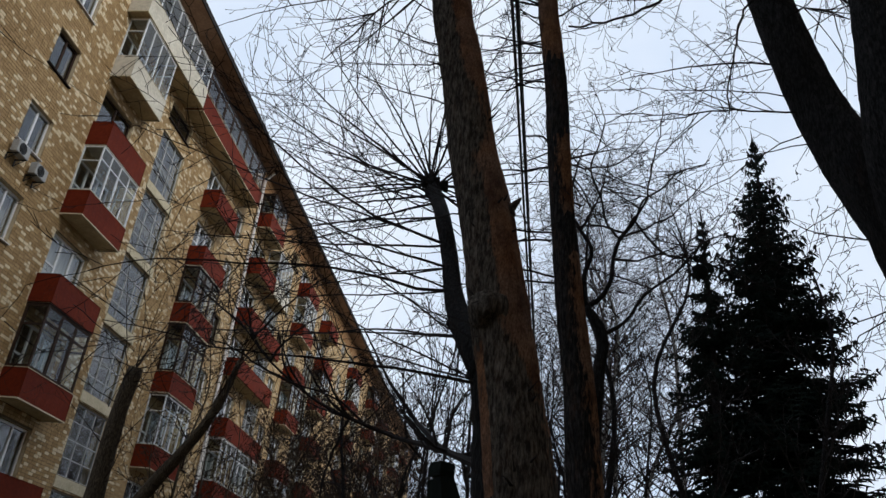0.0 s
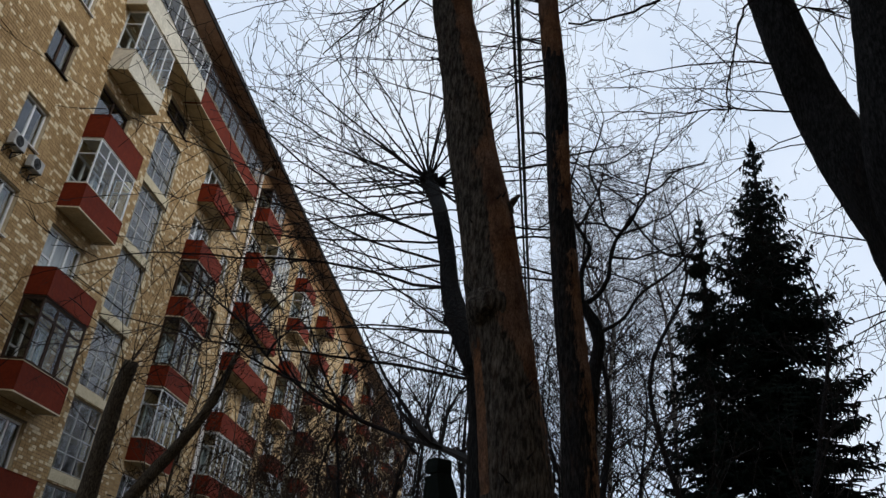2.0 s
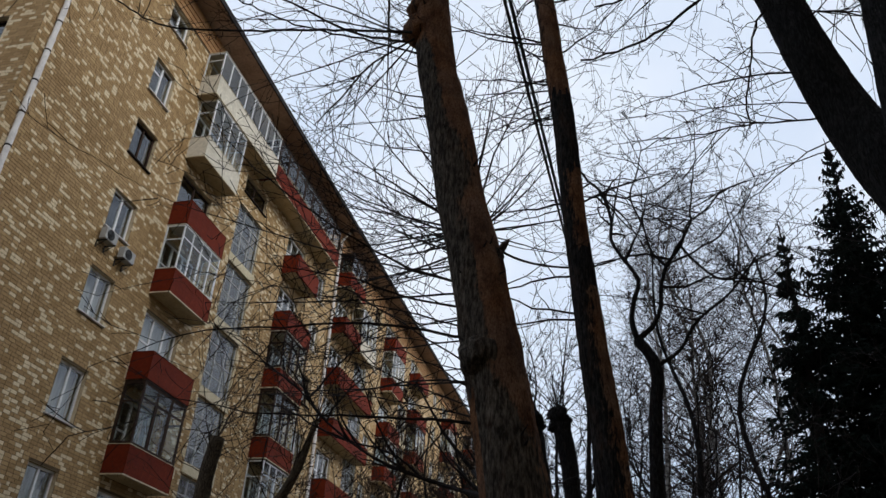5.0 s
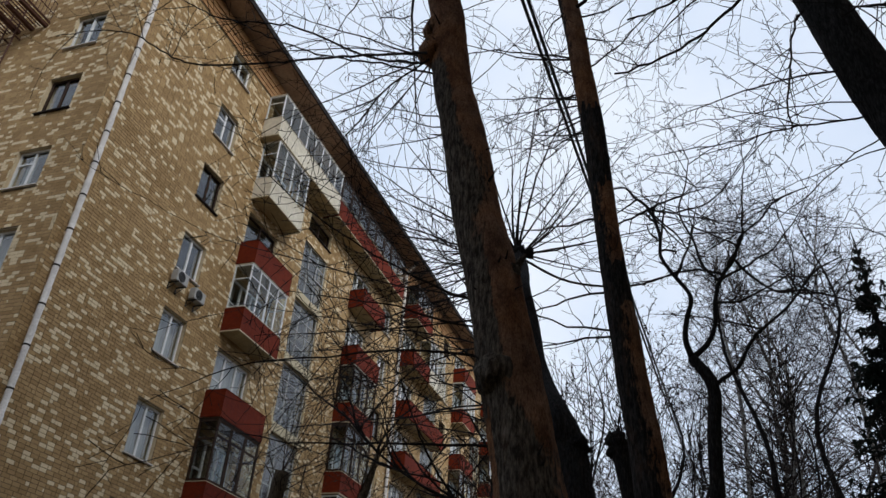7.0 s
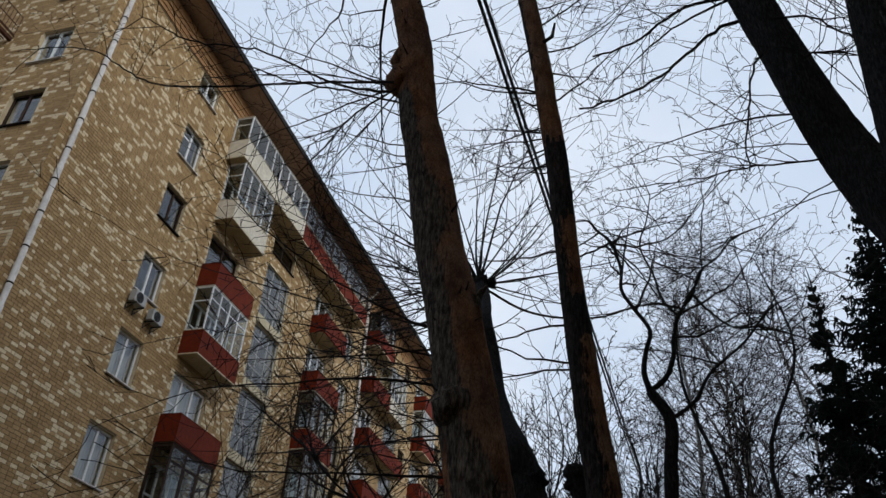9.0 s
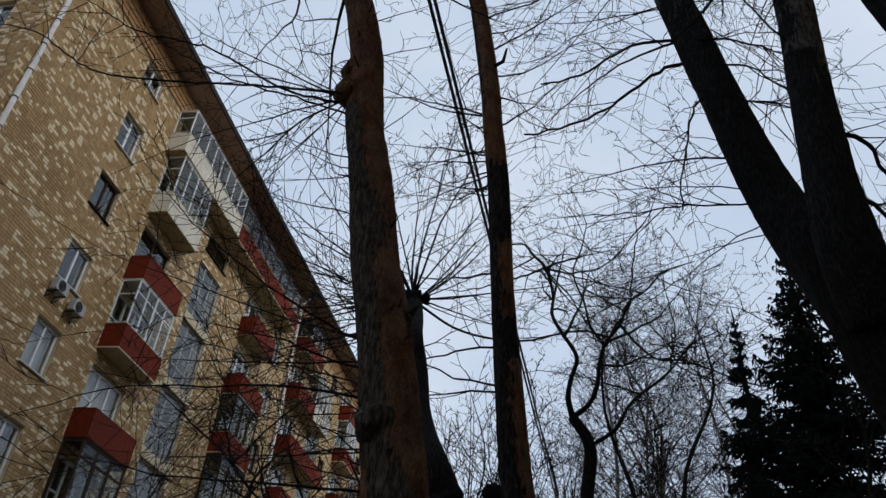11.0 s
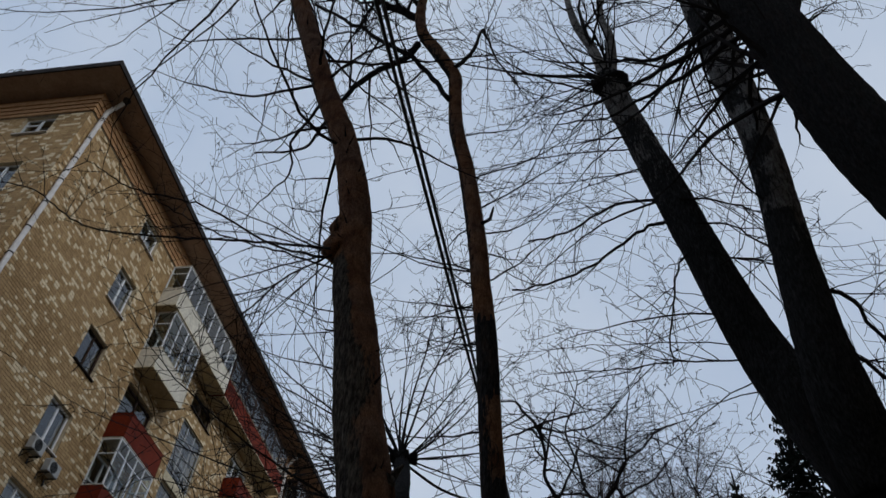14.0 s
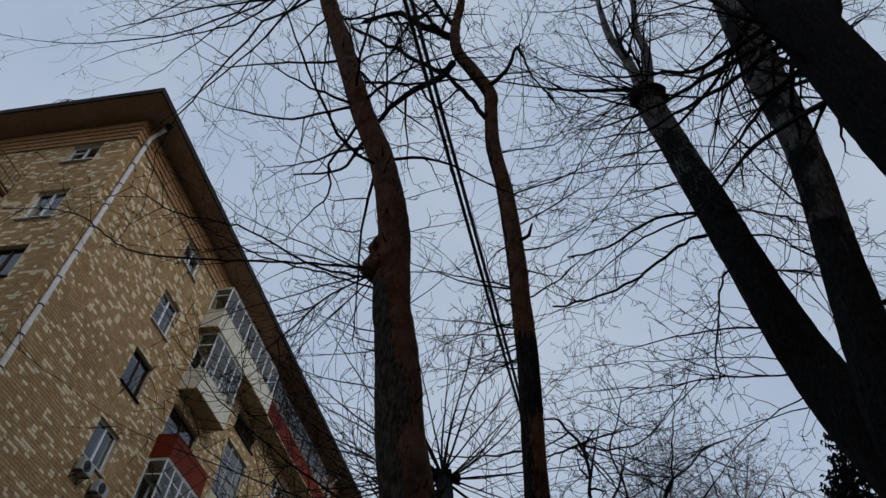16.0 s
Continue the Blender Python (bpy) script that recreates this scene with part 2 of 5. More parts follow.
# ---- mesh building ----
class Mesh:
    def __init__(self):
        self.v, self.f, self.peel = [], [], None

    def quad(self, a, b, c, d):
        i = len(self.v)
        self.v += [a, b, c, d]
        self.f.append((i, i + 1, i + 2, i + 3))

    def box(self, x0, y0, z0, x1, y1, z1):
        i = len(self.v)
        self.v += [(x, y, z) for z in (z0, z1) for y in (y0, y1) for x in (x0, x1)]
        for q in ((0, 2, 3, 1), (4, 5, 7, 6), (0, 1, 5, 4), (2, 6, 7, 3), (0, 4, 6, 2), (1, 3, 7, 5)):
            self.f.append(tuple(i + k for k in q))

    def tube(self, pts, radii, sides=5, cap=True, bulge=None):
        """A tapered tube along pts; bulge(k, angle) scales the radius."""
        pts = [Vector(p) for p in pts]
        base = len(self.v)
        side = None
        for k, p in enumerate(pts):
            d = (pts[min(k + 1, len(pts) - 1)] - pts[max(k - 1, 0)]).normalized()
            if side is None:
                side = d.orthogonal().normalized()
                if abs(d.z) > 0.7:
                    side = (Vector((1, 0, 0)) - d * d.x).normalized()
            side = (side - d * side.dot(d)).normalized()
            up = d.cross(side)
            for s in range(sides):
                a = 2 * math.pi * s / sides
                r = radii[k] * (bulge(k, a) if bulge else 1)
                self.v.append(tuple(p + (side * math.cos(a) + up * math.sin(a)) * r))
        for k in range(len(pts) - 1):
            for s in range(sides):
                a, b = base + k * sides + s, base + k * sides + (s + 1) % sides
                self.f.append((a, b, b + sides, a + sides))
        if cap and sides > 3:
            n = base + (len(pts) - 1) * sides
            self.f.append(tuple(range(n, n + sides)))
            self.f.append(tuple(range(base + sides - 1, base - 1, -1)))

    def data(self, name, material, smooth=False):
        me = bpy.data.meshes.new(name)
        me.from_pydata(self.v, [], self.f)
        me.materials.append(material)
        if smooth:
            me.polygons.foreach_set("use_smooth", [True] * len(me.polygons))
        if self.peel is not None:
            me.attributes.new("peel", "FLOAT", "POINT").data.foreach_set("value", self.peel)
        me.update()
        return me


def part(name, mesh, material, parent, label="", smooth=False, kind=""):
    """Links a mesh as one object under a thing or a part."""
    data = mesh.data(name, material, smooth) if isinstance(mesh, Mesh) else mesh
    ob = new(name, data)
    ob.parent = parent
    return tagged(ob, label=label, kind=kind)


def group_part(name, parent, at=(0, 0, 0)):
    ob = new(name)
    ob.parent = parent
    ob.location = at
    return ob


def bevel_box(x0, y0, z0, x1, y1, z1, w=0.01):
    """A box with chamfered edges, as a Mesh."""
    bm = bmesh.new()
    bmesh.ops.create_cube(bm, size=1.0)
    for v in bm.verts:
        v.co = Vector((x0 + (v.co.x + 0.5) * (x1 - x0), y0 + (v.co.y + 0.5) * (y1 - y0), z0 + (v.co.z + 0.5) * (z1 - z0)))
    bmesh.ops.bevel(bm, geom=list(bm.edges), offset=w, segments=1, affect="EDGES", profile=0.5)
    m = Mesh()
    m.v = [tuple(v.co) for v in bm.verts]
    m.f = [tuple(v.index for v in f.verts) for f in bm.faces]
    bm.free()
    return m


def spline(pts, step):
    """A smooth line through pts (last values are radii), cut into even steps."""
    p = np.array(pts, float)
    p = np.vstack([2 * p[0] - p[1], p, 2 * p[-1] - p[-2]])
    out = []
    for i in range(1, len(p) - 2):
        n = max(1, int(np.linalg.norm(p[i + 1][:3] - p[i][:3]) / step))
        for k in range(n):
            t = k / n
            out.append(0.5 * (2 * p[i] + (p[i + 1] - p[i - 1]) * t + (2 * p[i - 1] - 5 * p[i] + 4 * p[i + 1] - p[i + 2]) * t * t
                              + (3 * p[i] - p[i - 1] - 3 * p[i + 1] + p[i + 2]) * t ** 3))
    out.append(p[-2])
    return np.array(out)


# ---- ground ----
gm = Mesh()
N = 40
for i in range(N + 1):
    for j in range(N + 1):
        u, v = (i / N * 2 - 1), (j / N * 2 - 1)
        x, y = 900 * u ** 3 + 10 * u + 10, 900 * v ** 3 + 10 * v
        gm.v.append((x, y, 0.05 * noise.noise((x * 0.3, y * 0.3, 0)) - 0.03))
for i in range(N):
    for j in range(N):
        a = i * (N + 1) + j
        gm.f.append((a, a + N + 1, a + N + 2, a + 1))
ground = tagged(new("ground", gm.data("ground", M_GROUND)), "bare trodden earth and dead grass of a yard", "ground", kind="structure")

# plain unseen walls closing the yard, added to shade lower facade and trunks
for name, lo, hi in (("shade_wall_east", (34, -70, 0), (46, 6, 38)), ("shade_wall_south", (-30, -62, 0), (34, -50, 30))):
    wm = bevel_box(*lo, *hi, 0.05)
    tagged(new(name, wm.data(name, M_FARBRICK)), "plain tan brick block closing the yard", "wall", kind="structure")

# ---- apartment building: facade in the plane x = 0, end wall in the plane y = YE ----
YE, YF, XB, ZTOP = -5.1, 92.0, -14.0, 26.76
HEAD = [25.5, 22.65, 19.65, 16.62, 13.6, 10.4, 7.3, 4.2]          # window heads, storey by storey from the top
SILL = [24.4, 21.08, 18.16, 15.12, 12.02, 8.7, 5.7, 2.6]
RAIL = [24.2, 21.22, 18.1, 15.18, 11.92, 8.72, 5.6, 2.6]          # tops of the balcony parapets
building = tagged(new("apartment_building"), "eight-storey tan brick apartment building with red balconies and wide brown eaves", "building")

# openings: (along0, along1, z0, z1, style)
front, end = [], []
WINDOW_COLS = [0.0, 16.9, 27.2, 44.0, 60.8, 71.1, 88.0]
BALC_COLS = [(3.17, 5.92), (12.75, 15.5), (20.0, 22.75), (29.6, 32.35), (36.4, 39.15), (47.2, 49.95), (56.6, 59.35), (64.0, 66.75), (73.6, 76.35), (80.4, 83.15)]
STAIR_COLS = [7.75, 24.3, 34.0, 51.7, 68.3, 78.0]
rng = random.Random(5)
for c in WINDOW_COLS:
    for r in range(8):
        front.append((c, c + 1.29, SILL[r], HEAD[r], "dark" if (c, r) == (0.0, 2) else "plain" if c == 0.0 or rng.random() < 0.9 else "dark"))
for c0, c1 in BALC_COLS:
    for r in range(8):
        front.append((c0 + 0.13, c1 - 0.35, RAIL[r] - 0.95, HEAD[r], "dark" if c0 < 4 and r == 2 else "door"))
for c in STAIR_COLS:
    front.append((c + 0.1, c + 2.3, 21.86, 22.75, "dark"))
    for r in range(6):
        front.append((c, c + 2.3, 18.62 - 3.06 * r, 21.18 - 3.06 * r, "stair"))
for r in range(8):
    end.append((-2.62, -1.32, SILL[r], HEAD[r], "dark" if r == 2 else "plain"))
    end.append((-9.6, -8.3, SILL[r], HEAD[r], "plain"))


def wall_mesh(openings, a0, a1, z0, z1, to_world, depth=0.42):
    """A wall with real openings: outer and inner skin."""
    m = Mesh()
    A = sorted({a0, a1, *(o[0] for o in openings), *(o[1] for o in openings)})
    Z = sorted({z0, z1, *(o[2] for o in openings), *(o[3] for o in openings)})
    A, Z = [a for a in A if a0 <= a <= a1], [z for z in Z if z0 <= z <= z1]
    for i in range(len(A) - 1):
        run = None
        for j in range(len(Z)):
            hole = j == len(Z) - 1 or any(o[0] < (A[i] + A[i + 1]) / 2 < o[1] and o[2] < (Z[j] + Z[j + 1]) / 2 < o[3] for o in openings)
            if not hole and run is None:
                run = Z[j]
            if hole and run is not None:
                for d in (0.0, depth):
                    m.quad(*(to_world(a, d, z) for a, z in ((A[i], run), (A[i + 1], run), (A[i + 1], Z[j]), (A[i], Z[j]))))
                run = None
    return m


YN = 12.0       # up to here the facade is laid brick by brick
ZN = 5.0
on_front = lambda a, d, z: (-d, a, z)
on_end = lambda a, d, z: (a, YE + d, z)
near_open = [o for o in front if o[0] < YN]
wall_front = part("wall", wall_mesh(near_open, YE, YN, 0, ZTOP, on_front), M_MORTAR, building, "tan brick facade with scattered cream bricks")
wall_far = part("wall", wall_mesh([o for o in front if o[0] >= YN], YN, YF, 0, ZTOP, on_front), M_FARBRICK, building, "tan brick facade with scattered cream bricks")
wall_end = part("wall", wall_mesh(end, XB, 0, 0, ZTOP, on_end), M_MORTAR, building, "tan brick end wall")
back = Mesh()
back.box(XB, YE, 0, XB + 0.4, YF, ZTOP)
back.box(XB, YF - 0.4, 0, 0, YF, ZTOP)
part("wall", back, M_FARBRICK, building, "tan brick back wall")
floors = Mesh()
for r in range(8):
    floors.box(XB + 0.4, YE + 0.43, HEAD[r] - 2.85, -0.43, YF - 0.4, HEAD[r] - 2.55)
floors.box(-5.0, YE + 0.43, 0.2, -4.8, YF - 0.4, ZTOP)
for k in range(33):
    y = -3.1 + 2.9 * k
    floors.box(-4.8, y, 0.2, -0.43, y + 0.12, ZTOP)
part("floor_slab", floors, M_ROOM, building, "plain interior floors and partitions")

# roof: soffit, edge and low slopes
OV = 1.1
sf = Mesh()
sf.box(XB - OV, YE - OV, ZTOP, OV, YF + OV, ZTOP + 0.12)
part("eave_soffit", sf, M_SOFFIT, building, "wide brown boarded eaves")
fa = Mesh()
fa.box(OV + 0.002, YE - OV - 0.06, ZTOP - 0.03, OV + 0.06, YF + OV + 0.06, ZTOP + 0.24)
fa.box(XB - OV - 0.06, YE - OV - 0.06, ZTOP - 0.03, OV, YE - OV - 0.002, ZTOP + 0.24)
part("roof_edge", fa, M_FASCIA, building, "dark metal roof edge")
rf = Mesh()
x0, x1, y0, y1, z0, z1 = XB - OV, OV, YE - OV, YF + OV, ZTOP + 0.25, ZTOP + 2.6
xm, h = (XB) / 2, 7.5
rf.v = [(x0, y0, z0), (x1, y0, z0), (x1, y1, z0), (x0, y1, z0), (xm, y0 + h, z1), (xm, y1 - h, z1)]
rf.f = [(0, 1, 4), (1, 2, 5, 4), (2, 3, 5), (3, 0, 4, 5), (0, 3, 2, 1)]
part("roof", rf, M_ROOF, building, "low hipped sheet-metal roof")
# corbelled cornice courses
for i, (za, zb, out) in enumerate(((25.62, 25.795, 0.035), (25.8, 25.995, 0.07), (26.0, 26.195, 0.11), (26.2, 26.42, 0.155), (26.425, 26.755, 0.02))):
    c = Mesh()
    c.box(0.001, YE - out, za, out, YF, zb)
    c.box(XB, YE - out, za, 0.001, YE - 0.001, zb)
    part("cornice_course", c, M_CORNICE, building, "projecting orange-red brick course")

# sill bands under the stair windows
for c in STAIR_COLS:
    for r in range(6):
        z = 18.62 - 3.06 * r
        part("sill_band", bevel_box(0.001, c - 0.05, z - 0.42, 0.05, c + 2.45, z - 0.03), M_BAND, building)


# windows: one set of meshes for each style and size
def frame_mesh(w, h, cols, rows, bar, depth=0.06, transom=None):
    m = Mesh()
    m.box(0, 0, 0, w, depth, bar)
    m.box(0, 0, h - bar, w, depth, h)
    m.box(0, 0, bar, bar, depth, h - bar)
    m.box(w - bar, 0, bar, w, depth, h - bar)
    for k in range(1, cols):
        x = w * k / cols
        m.box(x - bar * 0.6, 0.004, bar, x + bar * 0.6, depth - 0.004, h - bar)
    zs = [h * k / rows for k in range(1, rows)] if transom is None else [h * transom]
    for z in zs:
        for k in range(cols):
            a = bar if k == 0 else w * k / cols + bar * 0.6
            b = w - bar if k == cols - 1 else w * (k + 1) / cols - bar * 0.6
            if transom is not None and k > 0:
                continue
            m.box(a, 0.006, z - bar * 0.4, b, depth - 0.006, z + bar * 0.4)
    return m


def pane_mesh(w, h, y):
    m = Mesh()
    m.quad((0, y, 0), (w, y, 0), (w, y, h), (0, y, h))
    return m


def reveal_mesh(w, h, inset):
    """The plastered sides of an opening, from just proud of the brick to the inner skin."""
    m = Mesh()
    for p, q in (((0, 0), (w, 0)), ((w, 0), (w, h)), ((w, h), (0, h)), ((0, h), (0, 0))):
        m.quad((p[0], -inset - 0.012, p[1]), (q[0], -inset - 0.012, q[1]), (q[0], 0.42 - inset, q[1]), (p[0], 0.42 - inset, p[1]))
    return m


cache = {}


def shared(key, make, material, smooth=False):
    if key not in cache:
        cache[key] = make().data(str(key[0]), material, smooth)
    return cache[key]


def curtain_mesh(w, h, seed):
    r = random.Random(seed)
    m = Mesh()
    a, b = (0, w) if seed % 3 == 0 else (0, w * r.uniform(0.3, 0.5)) if seed % 3 == 1 else (w * 0.55, w)
    n = 14
    for k in range(n + 1):
        x = a + (b - a) * k / n
        m.v += [(x, 0.03 * math.sin(k * 2.1 + seed), 0.02), (x, 0.025 * math.sin(k * 2.1 + seed), h)]
    m.f = [(2 * k, 2 * k + 2, 2 * k + 3, 2 * k + 1) for k in range(n)]
    return m


def window(opening, face, idx):
    a0, a1, z0, z1, style = opening
    w, h = round(a1 - a0, 3), round(z1 - z0, 3)
    inset = 0.07 if style == "stair" else 0.12
    if face == "front":
        place = pose(-inset, a0, z0, 0, 0, 90)
    else:
        place = pose(a0, YE + inset, z0)
    ob = new("window")
    ob.parent = building
    ob.matrix_basis = place
    r = random.Random(idx)
    mat = M_DARKFRAME if style == "dark" else M_GREYFRAME if style == "stair" else M_WHITE
    cols, rows, bar, tr = {"plain": (2, 1, 0.075, 0.68 if idx % 3 and idx not in (4, 5) else None), "dark": (2, 1, 0.08, None), "door": (3, 1, 0.085, 0.6),
                           "stair": (3, 4, 0.045, None)}[style]
    part("frame", shared(("frame", w, h, style, tr), lambda: frame_mesh(w, h, cols, rows, bar, 0.07, tr), mat), mat, ob)
    part("reveal", shared(("reveal", w, h, inset), lambda: reveal_mesh(w, h, inset), M_REVEAL), M_REVEAL, ob, "cream plastered reveal")
    pane = part("pane", shared(("pane", w, h), lambda: pane_mesh(w, h, 0.035), M_GLASS), M_GLASS, ob)
    pane.visible_shadow = False
    if style != "stair" and style != "dark" and (r.random() < 0.8 or idx < 8):
        cs = 0 if 3 < idx < 8 else 1 if idx == 3 else idx % 5
        cu = part("curtain", shared(("curtain", w, h, cs), lambda: curtain_mesh(w, h, cs), M_CURTAIN, True), M_CURTAIN, ob)
        cu.location = (0, 0.34, 0)
    if style in ("plain", "dark"):
        sill = lambda: bevel_box(-0.06, -0.22, -0.045, w + 0.06, 0.0, -0.002, 0.006)
        part("sill", shared(("sill", w, style), sill, M_FASCIA if style == "dark" else M_PIPE), M_PIPE, ob)
    return ob


for i, o in enumerate(front):
    window(o, "front", i)
for i, o in enumerate(end):
    window(o, "end", i + 700)


# balconies; x is out from the wall, y along it, z up from the underside of the slab
def corrugated(x0, y0, x1, y1, z0, z1):
    """A ribbed sheet between two plan points, 12 mm proud ribs."""
    m = Mesh()
    d = Vector((x1 - x0, y1 - y0, 0))
    n = max(2, int(d.length / 0.22))
    out = Vector((d.y, -d.x, 0)).normalized()
    for k in range(n + 1):
        p = Vector((x0, y0, 0)) + d * k / n + out * (0.003 if k % 2 else 0.0)
        m.v += [(p.x, p.y, z0), (p.x, p.y, z1), (p.x - out.x * 0.03, p.y - out.y * 0.03, z0), (p.x - out.x * 0.03, p.y - out.y * 0.03, z1)]
    for k in range(n):
        a = 4 * k
        m.f += [(a, a + 4, a + 5, a + 1), (a + 2, a + 3, a + 7, a + 6), (a + 1, a + 5, a + 7, a + 3), (a, a + 2, a + 6, a + 4)]
    return m


def glazing(w, d, z0, z1, cols, bar, transom):
    m = Mesh()
    t = 0.05
    for y0, y1, n, fixed in ((0.0, w, cols, "front"), (0, d, 1, "s0"), (0, d, 1, "s1")):
        for k in range(n + 1):
            c = y0 + (y1 - y0) * k / n
            c = min(max(c, y0 + bar / 2), y1 - bar / 2)
            if fixed == "front":
                m.box(d - t, c - bar / 2, z0, d, c + bar / 2, z1)
            else:
                y = 0 if fixed == "s0" else w - t
                if k < n:
                    m.box(0.01, y, z0, 0.01 + bar, y + t, z1)
                    m.box(0.01 + bar, y, z0 + (z1 - z0) * 0.66, d - t, y + t, z0 + (z1 - z0) * 0.66 + bar * 0.7)
        for z in (z0, z1 - bar):
            if fixed == "front":
                for k in range(n):
                    a = w * k / n + (bar if k == 0 else bar / 2)
                    b = w * (k + 1) / n - (bar if k == n - 1 else bar / 2)
                    m.box(d - t + 0.004, a, z, d - 0.004, b, z + bar)
                    if z == z0 and transom:
                        zt = z0 + (z1 - z0) * 0.72
                        m.box(d - t + 0.006, a, zt, d - 0.006, b, zt + bar * 0.8)
                        if k % 2:
                            m.box(d - t + 0.01, a, z0 + bar, d - 0.012, a + bar * 0.7, zt)
                            m.box(d - t + 0.01, b - bar * 0.7, z0 + bar, d - 0.012, b, zt)
            else:
                y = 0 if fixed == "s0" else w - t
                m.box(0.01 + bar, y, z, d - t, y + t, z + bar)
    return m


def balcony(y0, y1, top, depth, colour, glaze, ceiling, label):
    w = round(y1 - y0, 3)
    ob = group_part("balcony", building, (0.002, y0, top - 1.0))
    tagged(ob, label=label)
    mat = M_RED if colour == "red" else M_WHITEPANEL
    part("slab", shared(("slab", w, depth), lambda: bevel_box(0, 0.035, 0.02, depth - 0.035, w - 0.035, 0.15, 0.008), M_CONCRETE), M_CONCRETE, ob, "cream concrete slab")
    part("parapet", shared(("parapet", w, depth, colour), lambda: corrugated(depth, w, depth, 0, 0.05, 0.98), mat), mat, ob)
    part("parapet", shared(("parapet_side", depth, colour), lambda: corrugated(depth + 0.03, 0, 0.0, 0, 0.05, 0.98), mat), mat, ob)
    s = part("parapet", shared(("parapet_side_b", depth, colour), lambda: corrugated(0.0, 0, depth + 0.03, 0, 0.05, 0.98), mat), mat, ob)
    s.location = (0, w, 0)
    def rail_make():
        m = Mesh()
        m.box(0, -0.042, 0.98, depth + 0.042, 0.035, 1.0)
        m.box(0, w - 0.035, 0.98, depth + 0.042, w + 0.042, 1.0)
        m.box(depth - 0.035, 0.035, 0.98, depth + 0.042, w - 0.035, 1.0)
        m.box(depth - 0.03, 0.0, 0.0, depth + 0.036, w, 0.045)
        m.box(0, -0.036, 0.0, depth + 0.036, -0.001, 0.045)
        m.box(0, w + 0.001, 0.0, depth + 0.036, w + 0.036, 0.045)
        return m
    cap = M_RED if glaze is None and colour == "red" else M_BAND
    part("rail_cap", shared(("rail_cap", w, depth, cap.name), rail_make, cap), cap, ob)
    if glaze:
        hgt = ceiling - (top - 1.0)
        fm = M_DARKFRAME if glaze == "dark" else M_WHITE
        n = max(2, round(w / (0.75 if glaze == "white" else 1.05)))
        part("glazing_frame", shared(("glazing_frame", w, round(hgt, 2), glaze, colour), lambda: glazing(w, depth, 1.0, hgt, n, 0.055 if glaze == "white" else 0.095, colour == "red"), fm), fm, ob)
        for k in range(n):
            def pm():
                m = Mesh()
                m.quad((depth - 0.025, 0, 1.0), (depth - 0.025, w / n, 1.0), (depth - 0.025, w / n, hgt), (depth - 0.025, 0, hgt))
                return m
            p = part("pane", shared(("gpane", w, round(hgt, 2)), pm, M_THINGLASS), M_THINGLASS, ob)
            p.location = (0, w * k / n, 0)
            p.visible_shadow = False
        for y in (0.025, w - 0.025):
            def ps():
                m = Mesh()
                m.quad((0.02, 0, 1.0), (depth - 0.05, 0, 1.0), (depth - 0.05, 0, hgt), (0.02, 0, hgt))
                return m
            p = part("pane", shared(("spane", depth, round(hgt, 2)), ps, M_THINGLASS), M_THINGLASS, ob)
            p.location = (0, y, 0)
            p.visible_shadow = False
        roof_cap = lambda: bevel_box(0, -0.02, hgt, depth + 0.03, w + 0.02, hgt + 0.035, 0.005)
        part("canopy", shared(("canopy", w, round(hgt, 2), depth), roof_cap, M_WHITEPANEL if glaze == "white" else M_DARKFRAME), M_WHITEPANEL, ob)
    return ob


D = 0.8
STYLE = {0: ["", "white white", "red open", "red white", "red open", "red dark", "red open", "red open"],
         1: ["", "red open", "red open", "red dark", "red dark", "red white", "red open", "red white"],
         2: ["red dark", "red open", "red open", "red open", "red open", "red white", "red open", "red open"],
         3: ["red open", "red white", "red open", "red dark", "red open", "red white", "red open", "red open"]}
for ci, (c0, c1) in enumerate(BALC_COLS):
    for r in range(8):
        kind = STYLE.get(ci, ["red open" if (ci + q) % 3 else "red white" if q % 2 else "red dark" for q in range(8)])[r]
        if not kind:
            continue
        col, gz = kind.split()
        far_end = c1 + 3.2 if ci == 2 and r in (2, 3, 4, 5) else c1
        ceiling = RAIL[r - 1] - 1.06 if r else 25.5
        what = {"open": "open balcony", "white": "balcony glazed with white frames", "dark": "balcony glazed with dark wooden frames"}[gz]
        balcony(c0, far_end, RAIL[r], D, col, None if gz == "open" else gz, ceiling, ("red-painted " if col == "red" else "cream-painted ") + what)
balcony(2.85, 8.85, RAIL[0], D + 0.03, "cream", "white", 25.5, "long cream-painted top balcony glazed with white frames")
balcony(8.95, 17.6, RAIL[0] - 0.1, D + 0.03, "red", "dark", 25.5, "long red-painted top balcony glazed with dark frames")
balcony(22.9, 25.6, RAIL[1], D, "cream", "white", RAIL[0] - 1.06, "cream-painted balcony glazed with white frames")


